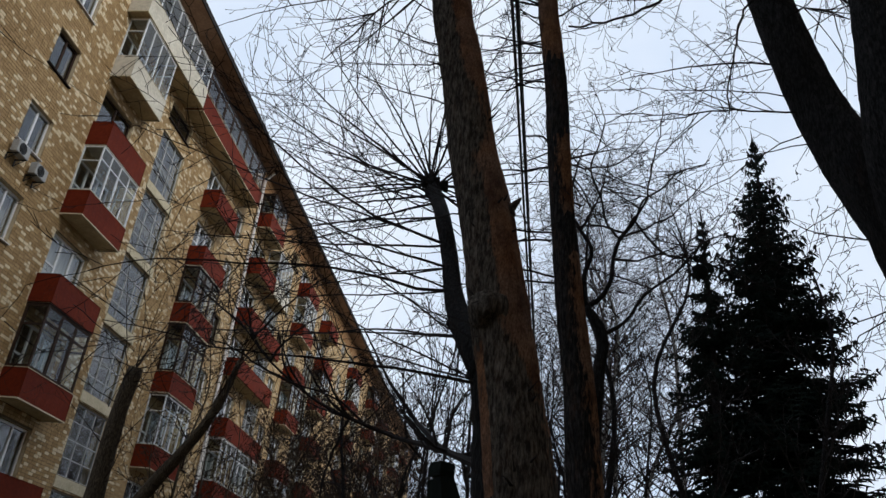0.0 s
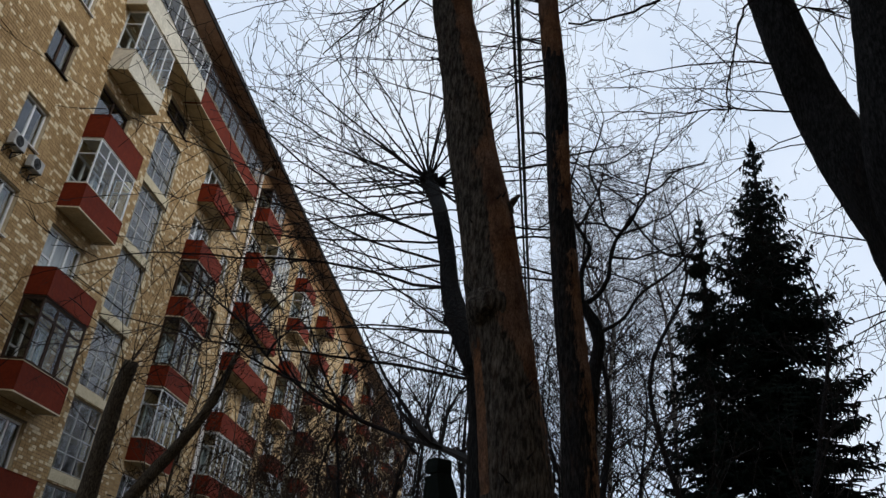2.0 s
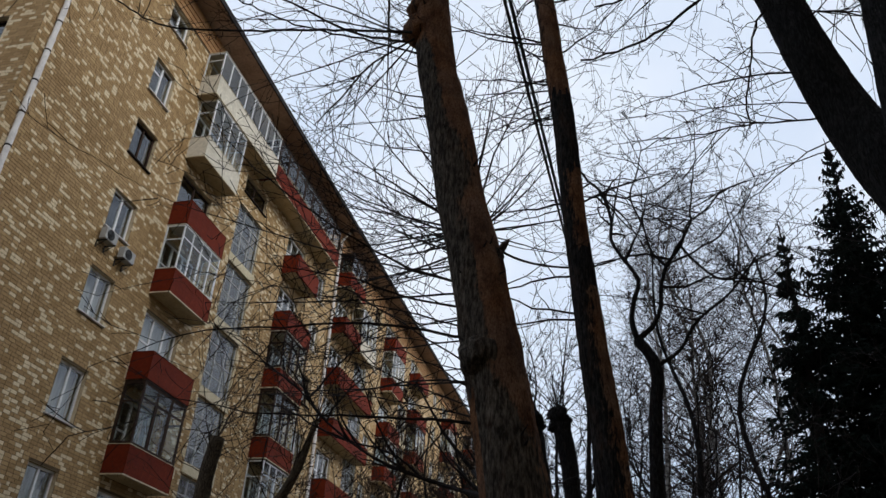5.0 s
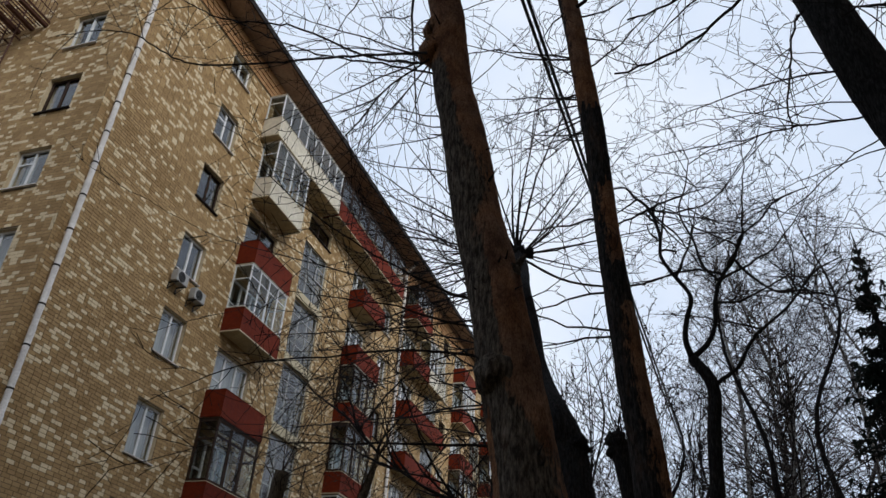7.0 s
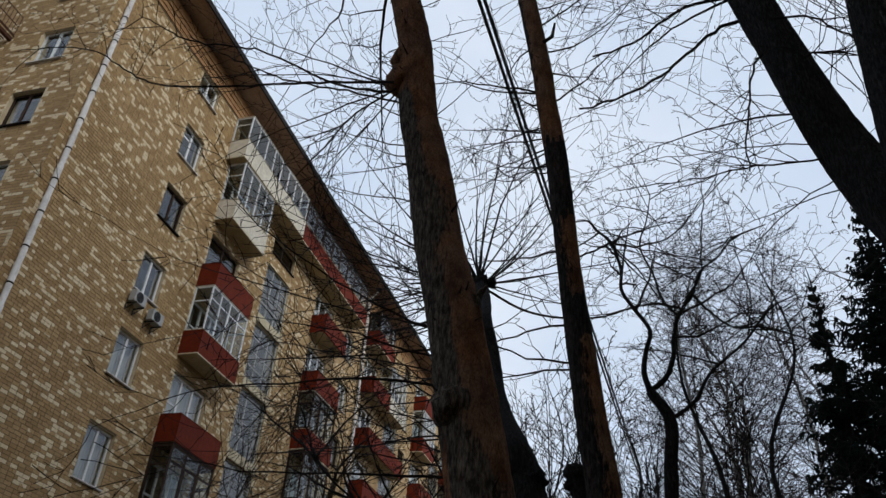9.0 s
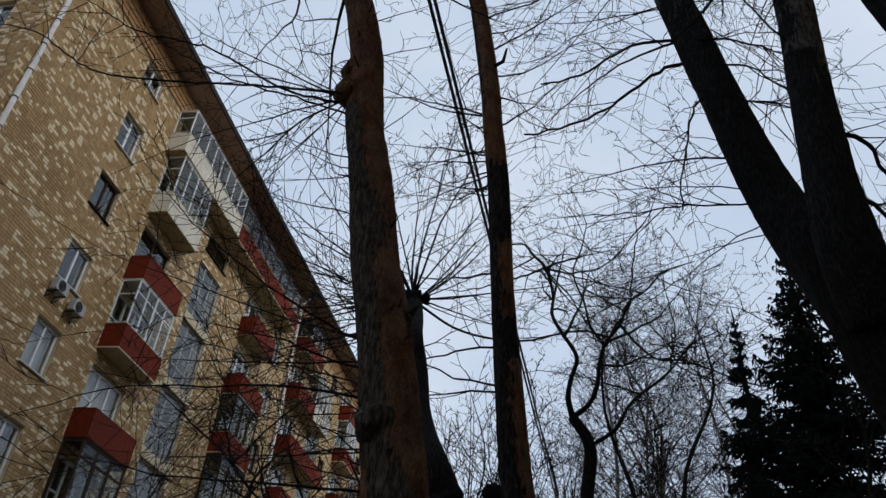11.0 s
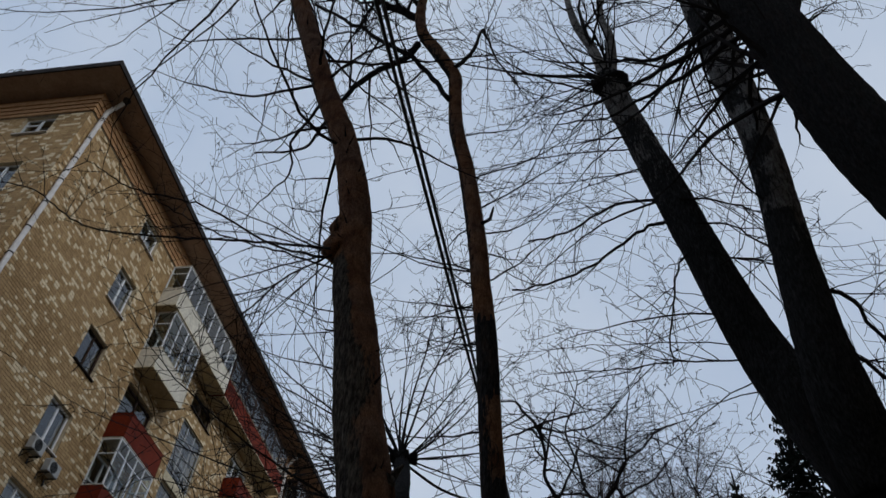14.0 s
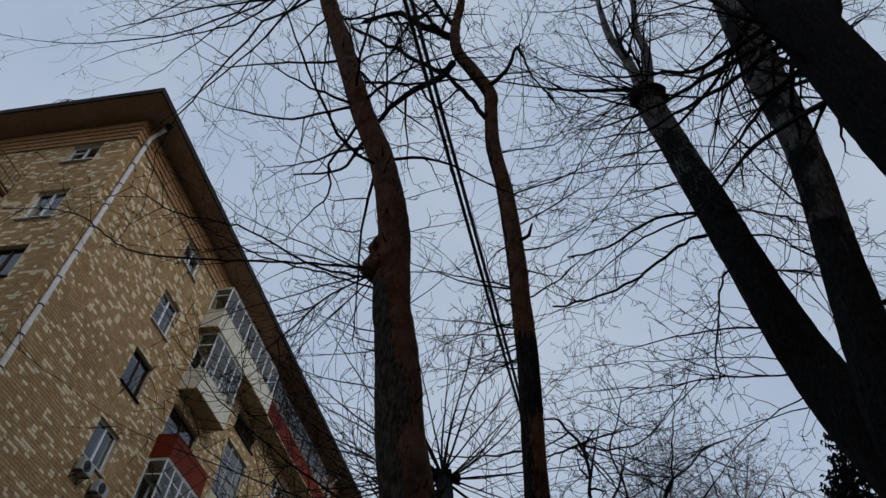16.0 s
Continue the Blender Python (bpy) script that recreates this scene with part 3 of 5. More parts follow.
# downpipes with collars and a bent head
def downpipe(x, y, top):
    pts = [(x + 0.55, y - 0.05, ZTOP - 0.12), (x + 0.3, y, top - 0.15), (x, y, top - 0.5)]
    rad = [0.085, 0.085, 0.094]
    for k in range(int(top / 1.2)):
        z = top - 0.5 - 1.2 * k
        pts += [(x, y, z - 1.19), (x, y, z - 1.2)]
        rad += [0.082, 0.095]
    m = Mesh()
    m.tube(pts, rad, 12)
    p = part("downpipe", m, M_PIPE, building, "pale galvanised downpipe", smooth=True)
    for k in range(int(top / 1.2) - 1):
        b = Mesh()
        z = top - 1.0 - 1.2 * k
        b.tube([(x, y, z), (x, y, z - 0.05)], [0.099, 0.099], 12)
        b.box(0, y - 0.015, z - 0.04, x, y + 0.015, z - 0.01)
        part("bracket", b, M_FASCIA, p)
    hopper = Mesh()
    hopper.tube([(x + 0.55, y - 0.05, ZTOP - 0.22), (x + 0.58, y - 0.05, ZTOP - 0.02)], [0.08, 0.16], 12)
    part("hopper", hopper, M_FASCIA, p)


downpipe(0.16, YE + 0.42, 26.6)
downpipe(0.14, 19.45, 26.6)
downpipe(0.14, 62.4, 26.6)


# air conditioners under a window of the fourth row
def air_conditioner(y, z):
    ob = tagged(new("air_conditioner"), "off-white outdoor air conditioner unit on wall brackets", "air conditioner", group="air conditioners on the facade")
    ob.location = (0.0, y, z)
    part("casing", bevel_box(0.12, 0, 0, 0.38, 0.62, 0.43, 0.02), M_ACBODY, ob)
    ring = Mesh()
    for k in range(5):
        r = 0.04 + 0.033 * k
        pts = [(0.39, 0.24 + r * math.cos(a), 0.215 + r * math.sin(a)) for a in np.linspace(0, 2 * math.pi, 25)]
        ring.tube(pts, [0.005] * 25, 4, cap=False)
    for k in range(8):
        a = k * math.pi / 4
        ring.tube([(0.392, 0.24, 0.215), (0.392, 0.24 + 0.17 * math.cos(a), 0.215 + 0.17 * math.sin(a))], [0.004, 0.004], 4)
    part("fan_grille", ring, M_BLACK, ob)
    fan = Mesh()
    fan.tube([(0.381, 0.24, 0.215), (0.386, 0.24, 0.215)], [0.185, 0.185], 24)
    part("fan_opening", fan, M_BLACK, ob)
    for yy in (0.08, 0.5):
        b = Mesh()
        b.box(0.0, yy, -0.04, 0.42, yy + 0.035, -0.005)
        b.box(0.0, yy, -0.26, 0.03, yy + 0.035, -0.04)
        b.tube([(0.03, yy + 0.017, -0.24), (0.36, yy + 0.017, -0.04)], [0.012, 0.012], 5)
        part("bracket", b, M_BLACK, ob)
    hose = Mesh()
    hose.tube([(0.25, 0.6, 0.1), (0.2, 0.68, 0.06), (0.08, 0.7, 0.12), (0.0, 0.7, 0.3)], [0.022] * 4, 6)
    part("hose", hose, M_WHITE, ob, "white insulated hose")
    return ob


air_conditioner(-0.22, 14.46)
air_conditioner(0.86, 14.34)

# fire escape on the end wall
fe = tagged(new("fire_escape"), "rust-brown steel fire escape with railings high on the end wall", "fire escape")
fe.location = (0, YE, 22.6)
for k in range(3):
    part("beam", bevel_box(-4.15 - 0.62 * k, -1.25, 0, -4.0 - 0.62 * k, 0.0, 0.14, 0.01), M_RUST, fe)
grate = Mesh()
for k in range(24):
    grate.box(-7.4 + 0.15 * k, -1.25, 0.145, -7.36 + 0.15 * k, -0.02, 0.175)
part("platform_grating", grate, M_RUST, fe)
def railing(a, b, n):
    m = Mesh()
    a, b = Vector(a), Vector(b)
    for hgt in (0.18, 0.6, 1.1):
        m.tube([a + Vector((0, 0, hgt)), b + Vector((0, 0, hgt))], [0.018, 0.018], 6)
    for k in range(n + 1):
        p = a.lerp(b, k / n)
        m.tube([p + Vector((0, 0, 0.1)), p + Vector((0, 0, 1.1))], [0.012, 0.012], 5)
    return m
part("railing", railing((-3.95, -1.22, 0.05), (-7.4, -1.22, 0.05), 24), M_RUST, fe)
part("railing", railing((-3.95, -1.22, 0.05), (-3.95, -0.05, 0.05), 8), M_RUST, fe)
ladder = Mesh()
for x in (-5.05, -5.6):
    ladder.tube([(x, -0.3, 1.2), (x, -0.3, -18.5)], [0.03, 0.03], 6)
part("ladder_rails", ladder, M_RUST, fe)
for k in range(58):
    r = Mesh()
    r.tube([(-5.05, -0.3, 0.8 - 0.33 * k), (-5.6, -0.3, 0.8 - 0.33 * k)], [0.014, 0.014], 5)
    part("rung", r, M_RUST, fe)
for k in range(6):
    r = Mesh()
    r.box(-5.08, -0.3, -0.4 - 3 * k, -5.04, 0.0, -0.35 - 3 * k)
    r.box(-5.62, -0.3, -0.4 - 3 * k, -5.58, 0.0, -0.35 - 3 * k)
    part("wall_bracket", r, M_RUST, fe)


# ---- trees ----
def trunk_mesh(pts, step, sides, lump, peel_fn=None, seed=0, ribs=0.05):
    """A trunk through (x, y, z, radius) rows with ridges, lumps and an uneven outline."""
    s = spline(pts, step)
    m = Mesh()
    off = Vector((seed * 7.3, seed * 3.1, 0))
    def bulge(k, a):
        p = Vector((math.cos(a) * 2.2, math.sin(a) * 2.2, s[k][2] * 1.4)) + off
        q = Vector((math.cos(a) * 6, math.sin(a) * 6, s[k][2] * 2.0)) + off
        t = Vector((math.cos(a) * 9, math.sin(a) * 9, s[k][2] * 14.0)) + off
        return 1 + lump * noise.noise(p) + ribs * noise.noise(q) + ribs * 0.7 * noise.noise(t)
    m.tube(s[:, :3], s[:, 3], sides, bulge=bulge)
    if peel_fn:
        m.peel = [peel_fn(s[k][2], 2 * math.pi * i / sides) for k in range(len(s)) for i in range(sides)]
    else:
        m.peel = [0.0] * len(m.v)
    return m


def grow(m, p, d, length, r, level, rg, bend=0.25, lift=0.05, kids=5, spread=0.8, tip=0.0014, seg=15):
    """A zigzag branch that bends at its buds, with side twigs on alternate sides, down to level 0."""
    n = max(4 if seg > 10 else 3, min(seg, int(length / 0.075)))
    pts, rad = [Vector(p)], [r]
    d = Vector(d).normalized()
    o = d.orthogonal().normalized()
    o.rotate(Matrix.Rotation(rg.uniform(0, 2 * math.pi), 3, d))
    w = d.cross(o)
    curve = w * rg.gauss(0, 0.12 + bend * 0.9) + o * rg.gauss(0, bend * 0.5)
    zig = bend * rg.uniform(0.35, 0.7)
    spots = []
    for k in range(n):
        kink = bend * (0.9 if rg.random() < 0.2 else 0.24)
        d = (d + curve / n + o * (zig if k % 2 else -zig) * (0.5 if k == 0 else 1.0) + Vector((rg.gauss(0, kink), rg.gauss(0, kink), rg.gauss(0, kink))) * 0.8 + Vector((0, 0, lift * 6 / n))).normalized()
        pts.append(pts[-1] + d * (length / n) * rg.uniform(0.75, 1.25))
        rad.append(max(tip, r * (1 - 0.85 * (k + 1) / n)))
        if k >= 1:
            spots.append((pts[-1].copy(), d.copy(), rad[-1], (k + 1) / n, o if k % 2 else -o))
    m.tube(pts, rad, 5 if r > 0.009 and seg > 10 else 3, cap=False)
    if level <= 0:
        return
    many = kids + (1 if level > 1 and seg > 10 else 0)
    for i in range(many):
        q, e, rr, f, side = spots[min(len(spots) - 1, int(len(spots) * (i + rg.random()) / many))]
        side = (side + w * rg.gauss(0, 0.7)).normalized()
        nd = (e * (1 - spread * 0.35) + side * spread * rg.uniform(0.7, 1.35)).normalized()
        grow(m, q, nd, length * rg.uniform(0.16, 0.56) * (1.15 - 0.55 * f), max(tip, rr * 0.62), level - 1, rg, bend * 1.12, lift, max(2, kids - 1), spread, tip, seg)


def shoots(m, centre, n, length, r, rg, aim=None, cone=1.0, level=2, lift=0.06, kids=4, bend=0.13):
    """Long straight regrowth from a pollarded head."""
    for _ in range(n):
        d = Vector((rg.gauss(0, 1), rg.gauss(0, 1), rg.gauss(0, 1))).normalized()
        if aim is not None:
            d = (Vector(aim).normalized() + d * cone).normalized()
        elif d.z < -0.35:
            d.z = -d.z
        c = Vector(centre) + d * r * 2
        grow(m, c, d, length * rg.uniform(0.55, 1.1), r * rg.uniform(0.6, 1.1), level, rg, bend, lift, kids, 0.75)


def tree(label, category="tree"):
    return tagged(new("tree"), label, category)


def root(x, y, z, r):
    """The rows that carry a trunk from a low point to the ground."""
    return [(x, y, -0.15, r * 1.7), (x, y, 0.12, r * 1.35), (x, y, 0.6, r * 1.12)]


# peeling trunk close by
t1 = tree("leaning bare tree with grey bark peeling off orange-brown wood")
T1 = root(16.492, -16.45, 0, 0.125) + [(16.352, -16.45, 1.50, 0.113), (16.227, -16.45, 2.31, 0.106), (16.182, -16.45, 2.61, 0.099), (16.137, -16.45, 2.87, 0.097), (16.077, -16.45, 3.20, 0.092), (16.002, -16.45, 3.52, 0.086), (15.932, -16.45, 3.90, 0.081), (15.877, -16.45, 4.15, 0.078), (15.845, -16.45, 4.40, 0.077), (15.815, -16.45, 4.65, 0.071), (15.680, -16.45, 5.18, 0.066), (15.460, -16.45, 5.77, 0.062), (15.210, -16.45, 6.52, 0.062), (14.920, -16.45, 7.39, 0.060), (14.650, -16.45, 8.30, 0.044)]
def peel1(z, a):
    u = math.cos(a)
    edge = np.interp(z, [2.6, 2.78, 3.45, 3.55, 3.72, 3.82, 4.2, 4.35], [0.85, -0.05, 0.1, 0.6, 0.6, 0.05, 0.0, -0.9])
    v = 0.5 + 0.85 * (u - edge)
    if 2.3 < z < 2.78 and u < -0.66:
        v = 0.46
    return v + 0.36 * noise.noise((z * 2.3, u * 1.5, math.sin(a)))
part("trunk", trunk_mesh(T1, 0.025, 40, 0.05, peel1, 1, 0.075), M_BARK1, t1, smooth=True)
def knob(m, c, r, seed, rough=0.5, bare=0.1):
    g = len(m.v)
    nu, nv = 18, 12
    for j in range(nv + 1):
        for i in range(nu):
            th, ph = math.pi * j / nv, 2 * math.pi * i / nu
            d = Vector((math.sin(th) * math.cos(ph), math.sin(th) * math.sin(ph), math.cos(th)))
            q = Vector(c) + d * r * (1 + rough * noise.noise(d * 1.9 + Vector((seed, 0, 0))) + 0.6 * rough * noise.noise(d * 5 + Vector((0, seed, 0))))
            m.v.append(tuple(q))
    for j in range(nv):
        for i in range(nu):
            a, b = g + j * nu + i, g + j * nu + (i + 1) % nu
            m.f.append((a, b, b + nu, a + nu))
    m.peel = (m.peel or []) + [bare] * ((nv + 1) * nu)
for i, (q, r) in enumerate((((16.105, -16.5, 2.86), 0.072), ((15.79, -16.47, 4.36), 0.07), ((15.79, -16.46, 4.5), 0.062), ((16.14, -16.47, 3.24), 0.03))):
    k1 = Mesh()
    knob(k1, q, r, i * 1.7 + 1, 0.2, 0.6 if q[2] > 4 else 0.1)
    part("burl", k1, M_BARK1, t1, "knotty grey burl", smooth=True)
rg = random.Random(11)
b = Mesh()
for d, ln, r in (((-1, 0.1, 0.62), 1.6, 0.006), ((-1, 0.3, 0.2), 1.5, 0.006), ((-0.9, 0.3, 0.9), 1.2, 0.005),
                 ((-0.8, 0.4, -0.5), 0.9, 0.005), ((-0.8, 0.3, -0.8), 0.8, 0.0045), ((-0.6, 0.5, -1.0), 0.7, 0.004), ((-0.3, 0.6, 0.9), 0.9, 0.004), ((-1, -0.2, 0.3), 1.3, 0.005)):
    grow(b, (15.78, -16.45, 4.35), d, ln, r * 0.8, 2, rg, 0.12, 0.01, 3, 0.8, 0.0012)
for ys, rows in ((-16.52, ((15.78, 4.31, 0.006), (15.43, 4.386, 0.0055), (14.97, 4.47, 0.005), (14.53, 4.59, 0.0042), (14.05, 4.94, 0.0034), (13.55, 5.06, 0.002))),
                 (-16.45, ((15.78, 4.32, 0.006), (15.47, 4.44, 0.0055), (15.11, 4.715, 0.005), (14.91, 4.82, 0.0046), (14.6, 4.95, 0.004), (14.2, 5.26, 0.002))),
                 (-16.38, ((15.78, 4.32, 0.005), (15.45, 4.48, 0.0046), (15.15, 4.62, 0.004), (14.8, 4.86, 0.0035), (14.5, 5.1, 0.002))),
                 (-16.5, ((15.79, 4.3, 0.0045), (15.615, 4.187, 0.004), (15.5, 4.02, 0.0035), (15.4, 3.89, 0.002)))):
    L = spline([(x, ys, z, r) for x, z, r in rows], 0.055)
    L[1:, 1:3] += [[0.006 * (-1) ** i + rg.gauss(0, 0.003) for _ in range(2)] for i in range(len(L) - 1)]
    b.tube(L[:, :3], L[:, 3], 5, cap=False)
    for k in range(12):
        i = rg.randrange(len(L) // 4, len(L) - 1)
        d = Vector(L[i + 1][:3]) - Vector(L[i - 1][:3])
        up = d.normalized().cross(Vector((0, 1, 0))) * rg.choice((-1, 1)) * rg.uniform(0.6, 1.1)
        grow(b, L[i][:3], d.normalized() + up + Vector((0, rg.gauss(0, 0.3), 0)), rg.uniform(0.15, 0.6), 0.0028, 2, rg, 0.2, 0.0, 3, 0.85, 0.0012)
for k in range(26):
    z = rg.uniform(2.7, 4.9)
    x = np.interp(z, [q[2] for q in T1], [q[0] for q in T1])
    grow(b, (x - 0.07 * rg.choice((1, 1, -1)), -16.45, z), (rg.choice((-1, -1, -1, 1)), rg.uniform(-0.1, 0.8), rg.uniform(0.0, 0.9)), rg.uniform(0.1, 0.75), 0.0035, 2, rg, 0.3, 0.06, 3, 0.85, 0.0013)
for k in range(20):
    z = rg.uniform(5.0, 7.7)
    x = np.interp(z, [q[2] for q in T1], [q[0] for q in T1])
    grow(b, (x, -16.45, z), (rg.uniform(-1.2, 0.7), rg.uniform(-0.5, 1), rg.uniform(-0.4, 0.5)), rg.uniform(0.7, 1.7), 0.010, 3, rg, 0.32, 0.0, 4, 0.9)
for k in range(40):
    z = rg.uniform(2.3, 6.5)
    x, r = (np.interp(z, [q[2] for q in T1], [q[i] for q in T1]) for i in (0, 3))
    a = rg.uniform(math.pi, 2 * math.pi)
    grow(b, (x + r * 0.92 * math.cos(a), -16.45 + r * 0.92 * math.sin(a), z), (math.cos(a), math.sin(a), rg.uniform(-0.3, 0.6)), rg.uniform(0.02, 0.07), rg.uniform(0.003, 0.007), 0, rg, 0.2, 0, 0)
for k in range(13):
    z = rg.uniform(7.4, 8.25)
    x = np.interp(z, [q[2] for q in T1], [q[0] for q in T1])
    grow(b, (x, -16.45, z), (-1, rg.uniform(-0.5, 0.5), rg.uniform(-0.1, 0.55)), rg.uniform(1.6, 3.2), 0.012, 3, rg, 0.26, -0.03, 4, 0.85)
stub = Mesh()
stub.tube([(16.09, -16.45, 3.235), (16.145, -16.46, 3.25), (16.165, -16.46, 3.285), (16.185, -16.46, 3.31)], [0.02, 0.016, 0.013, 0.004], 8)
stub.peel = [0.0] * len(stub.v)
part("broken_stub", stub, M_BARK1, t1, "short broken branch stub", smooth=True)
part("crown", b, M_TWIG, t1, "thin dark bare branches")

# slender second trunk
t2 = tree("slender bare tree with dark bark and orange-brown peeled stretches")
T2 = root(16.6, -15.52, 0, 0.09) + [(16.560, -15.52, 1.50, 0.085), (16.480, -15.52, 2.50, 0.074), (16.450, -15.52, 2.92, 0.068), (16.420, -15.52, 3.17, 0.065), (16.390, -15.52, 3.50, 0.062), (16.350, -15.52, 4.00, 0.058), (16.312, -15.52, 4.60, 0.056), (16.265, -15.52, 5.05, 0.055), (16.220, -15.52, 5.50, 0.055), (16.130, -15.52, 6.14, 0.053), (16.040, -15.52, 6.62, 0.051), (16.000, -15.52, 7.08, 0.050), (15.975, -15.52, 7.37, 0.054), (15.810, -15.52, 7.78, 0.053), (15.650, -15.52, 8.17, 0.050), (15.600, -15.52, 8.61, 0.043), (15.610, -15.52, 9.21, 0.035), (15.550, -15.52, 9.90, 0.020)]
def peel2(z, a):
    z += 0.09 * noise.noise((math.cos(a) * 2.5, math.sin(a) * 2.5, z * 3))
    v = 0.3 + 0.45 * math.cos(a + 0.1) + 0.25 * noise.noise((z * 1.7, math.cos(a), 9))
    if z > 4.74:
        v += 0.5
    if 3.8 < z < 4.25:
        v += 0.2
    if 4.25 < z < 4.74 or 3.6 < z < 3.8:
        v -= 1.2
    return v
part("trunk", trunk_mesh(T2, 0.03, 24, 0.06, peel2, 2, 0.08), M_BARK3, t2, smooth=True)
b = Mesh()
rg = random.Random(21)
upper = (((15.63, 8.44, 0.04), (15.41, 8.65, 0.034), (15.2, 8.79, 0.03), (14.96, 9.18, 0.026), (14.64, 9.01, 0.015)),
         ((15.63, 8.02, 0.032), (15.52, 7.8, 0.027), (15.35, 7.57, 0.025), (15.22, 7.29, 0.021), (15.07, 6.96, 0.016), (14.88, 6.62, 0.010), (14.56, 6.5, 0.006)),
         ((15.97, 6.97, 0.02), (15.65, 7.68, 0.02), (15.32, 8.05, 0.019), (14.55, 8.88, 0.012)),
         ((15.98, 7.42, 0.02), (16.11, 7.79, 0.016), (16.18, 8.17, 0.013), (16.28, 7.7, 0.008), (16.5, 7.04, 0.005)),
         ((15.61, 8.7, 0.026), (15.4, 9.1, 0.02), (15.3, 9.6, 0.014), (15.35, 10.2, 0.008)))
for rows in upper:
    L = spline([(x, -15.52 + 0.05 * math.sin(9 * x), z, r) for x, z, r in rows], 0.06)
    L[:, :3] += [[0.02 * noise.noise((c[0] * 6, i, c[2] * 6)) for i in range(3)] for c in L]
    lm = Mesh()
    lm.tube(L[:, :3], L[:, 3], 8)
    lm.peel = [0.0] * len(lm.v)
    part("limb", lm, M_BARK2, t2, "crooked black limb", smooth=True)
    for k in range(11):
        q = L[rg.randrange(len(L) // 5, len(L))]
        grow(b, q[:3], (rg.uniform(-1, 0.8), rg.uniform(-0.7, 0.7), rg.uniform(-0.8, 0.7)), rg.uniform(0.4, 1.1), max(0.005, q[3] * 0.5), 2, rg, 0.34, 0.0, 5, 0.9, 0.0022)
for k in range(16):
    z = rg.uniform(3.4, 6.8)
    x = np.interp(z, [q[2] for q in T2], [q[0] for q in T2])
    grow(b, (x, -15.52, z), (rg.choice((-1, 1)), rg.uniform(-0.2, 0.9), rg.uniform(0.0, 0.8)), rg.uniform(0.2, 1.1), 0.007, 2, rg, 0.3, 0.05, 4, 0.8, 0.0015)
for k in range(9):
    grow(b, (16.3, -15.47, 4.6 + 0.05 * k), (rg.uniform(-1.2, -0.5), rg.uniform(0.2, 0.9), rg.uniform(0.2, 1.0)), rg.uniform(0.7, 1.2), 0.006, 3, rg, 0.2, 0.02, 4, 0.8, 0.0015)
b.tube([(16.24, -15.55, 5.52), (16.31, -15.56, 5.56), (16.33, -15.57, 5.66)], [0.014, 0.012, 0.006], 6)
part("crown", b, M_TWIG, t2, "thin dark bare branches")

# pollard with a knotted head
t3 = tree("black-barked pollarded tree with a knotted head and long bare shoots")
T3 = root(16.1, -14.85, 0, 0.1) + [(16.1, -14.84, 1.6, 0.092), (16.06, -14.8, 2.7, 0.09), (16.03, -14.76, 3.05, 0.09), (15.995, -14.72, 3.26, 0.088), (15.93, -14.7, 3.4, 0.086), (15.82, -14.52, 3.65, 0.068), (15.745, -14.38, 3.9, 0.058), (15.69, -14.26, 4.2, 0.054), (15.62, -14.18, 4.5, 0.053), (15.54, -13.88, 4.8, 0.053), (15.41, -13.47, 5.2, 0.06), (15.395, -13.42, 5.31, 0.05)]
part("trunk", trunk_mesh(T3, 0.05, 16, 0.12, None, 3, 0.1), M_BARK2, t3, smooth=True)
for i, (q, r) in enumerate((((15.40, -13.43, 5.26), 0.075), ((15.33, -13.45, 5.29), 0.045), ((15.48, -13.43, 5.27), 0.045), ((15.8, -14.5, 3.66), 0.06), ((15.98, -14.72, 3.28), 0.085), ((16.05, -14.76, 3.22), 0.06), ((15.9, -14.66, 3.46), 0.07))):
    kk = Mesh()
    knob(kk, q, r, i * 3.1)
    part("knot", kk, M_BARK2, t3, "knotted black growth", smooth=True)
b = Mesh()
rg = random.Random(31)
for k in range(17):
    a = radians(72 + 118 * k / 16 + rg.uniform(-5, 5))
    d = (math.cos(a), rg.uniform(-0.35, 0.45), math.sin(a))
    grow(b, (15.38, -13.43, 5.28), d, rg.uniform(1.5, 2.5), rg.uniform(0.008, 0.012), 2, rg, 0.12, 0.02, 5, 0.75, 0.0026)
for k in range(9):
    a = radians(-35 + 100 * k / 8 + rg.uniform(-6, 6))
    grow(b, (15.43, -13.43, 5.27), (math.cos(a), rg.uniform(-0.3, 0.6), math.sin(a)), rg.uniform(0.8, 1.6), rg.uniform(0.006, 0.009), 2, rg, 0.12, 0.03, 4, 0.75, 0.0019)
L = spline([(15.42, -13.5, 5.2, 0.011), (15.75, -13.55, 4.93, 0.01), (16.05, -13.6, 4.8, 0.009), (16.35, -13.6, 4.78, 0.008), (16.6, -13.6, 4.85, 0.005)], 0.07)
b.tube(L[:, :3], L[:, 3], 5, cap=False)
for z in (5.05, 4.9, 4.6, 4.3, 4.1, 3.9, 3.5, 3.2):
    x, y = (np.interp(z, [q[2] for q in T3], [q[i] for q in T3]) for i in (0, 1))
    for _ in range(3):
        grow(b, (x, y, z), (-1, rg.uniform(-0.6, 0.5), rg.uniform(-0.1, 0.55)), rg.uniform(1.5, 3.1), rg.uniform(0.007, 0.012), 2, rg, 0.15, 0.0, 6, 0.75, 0.0024)
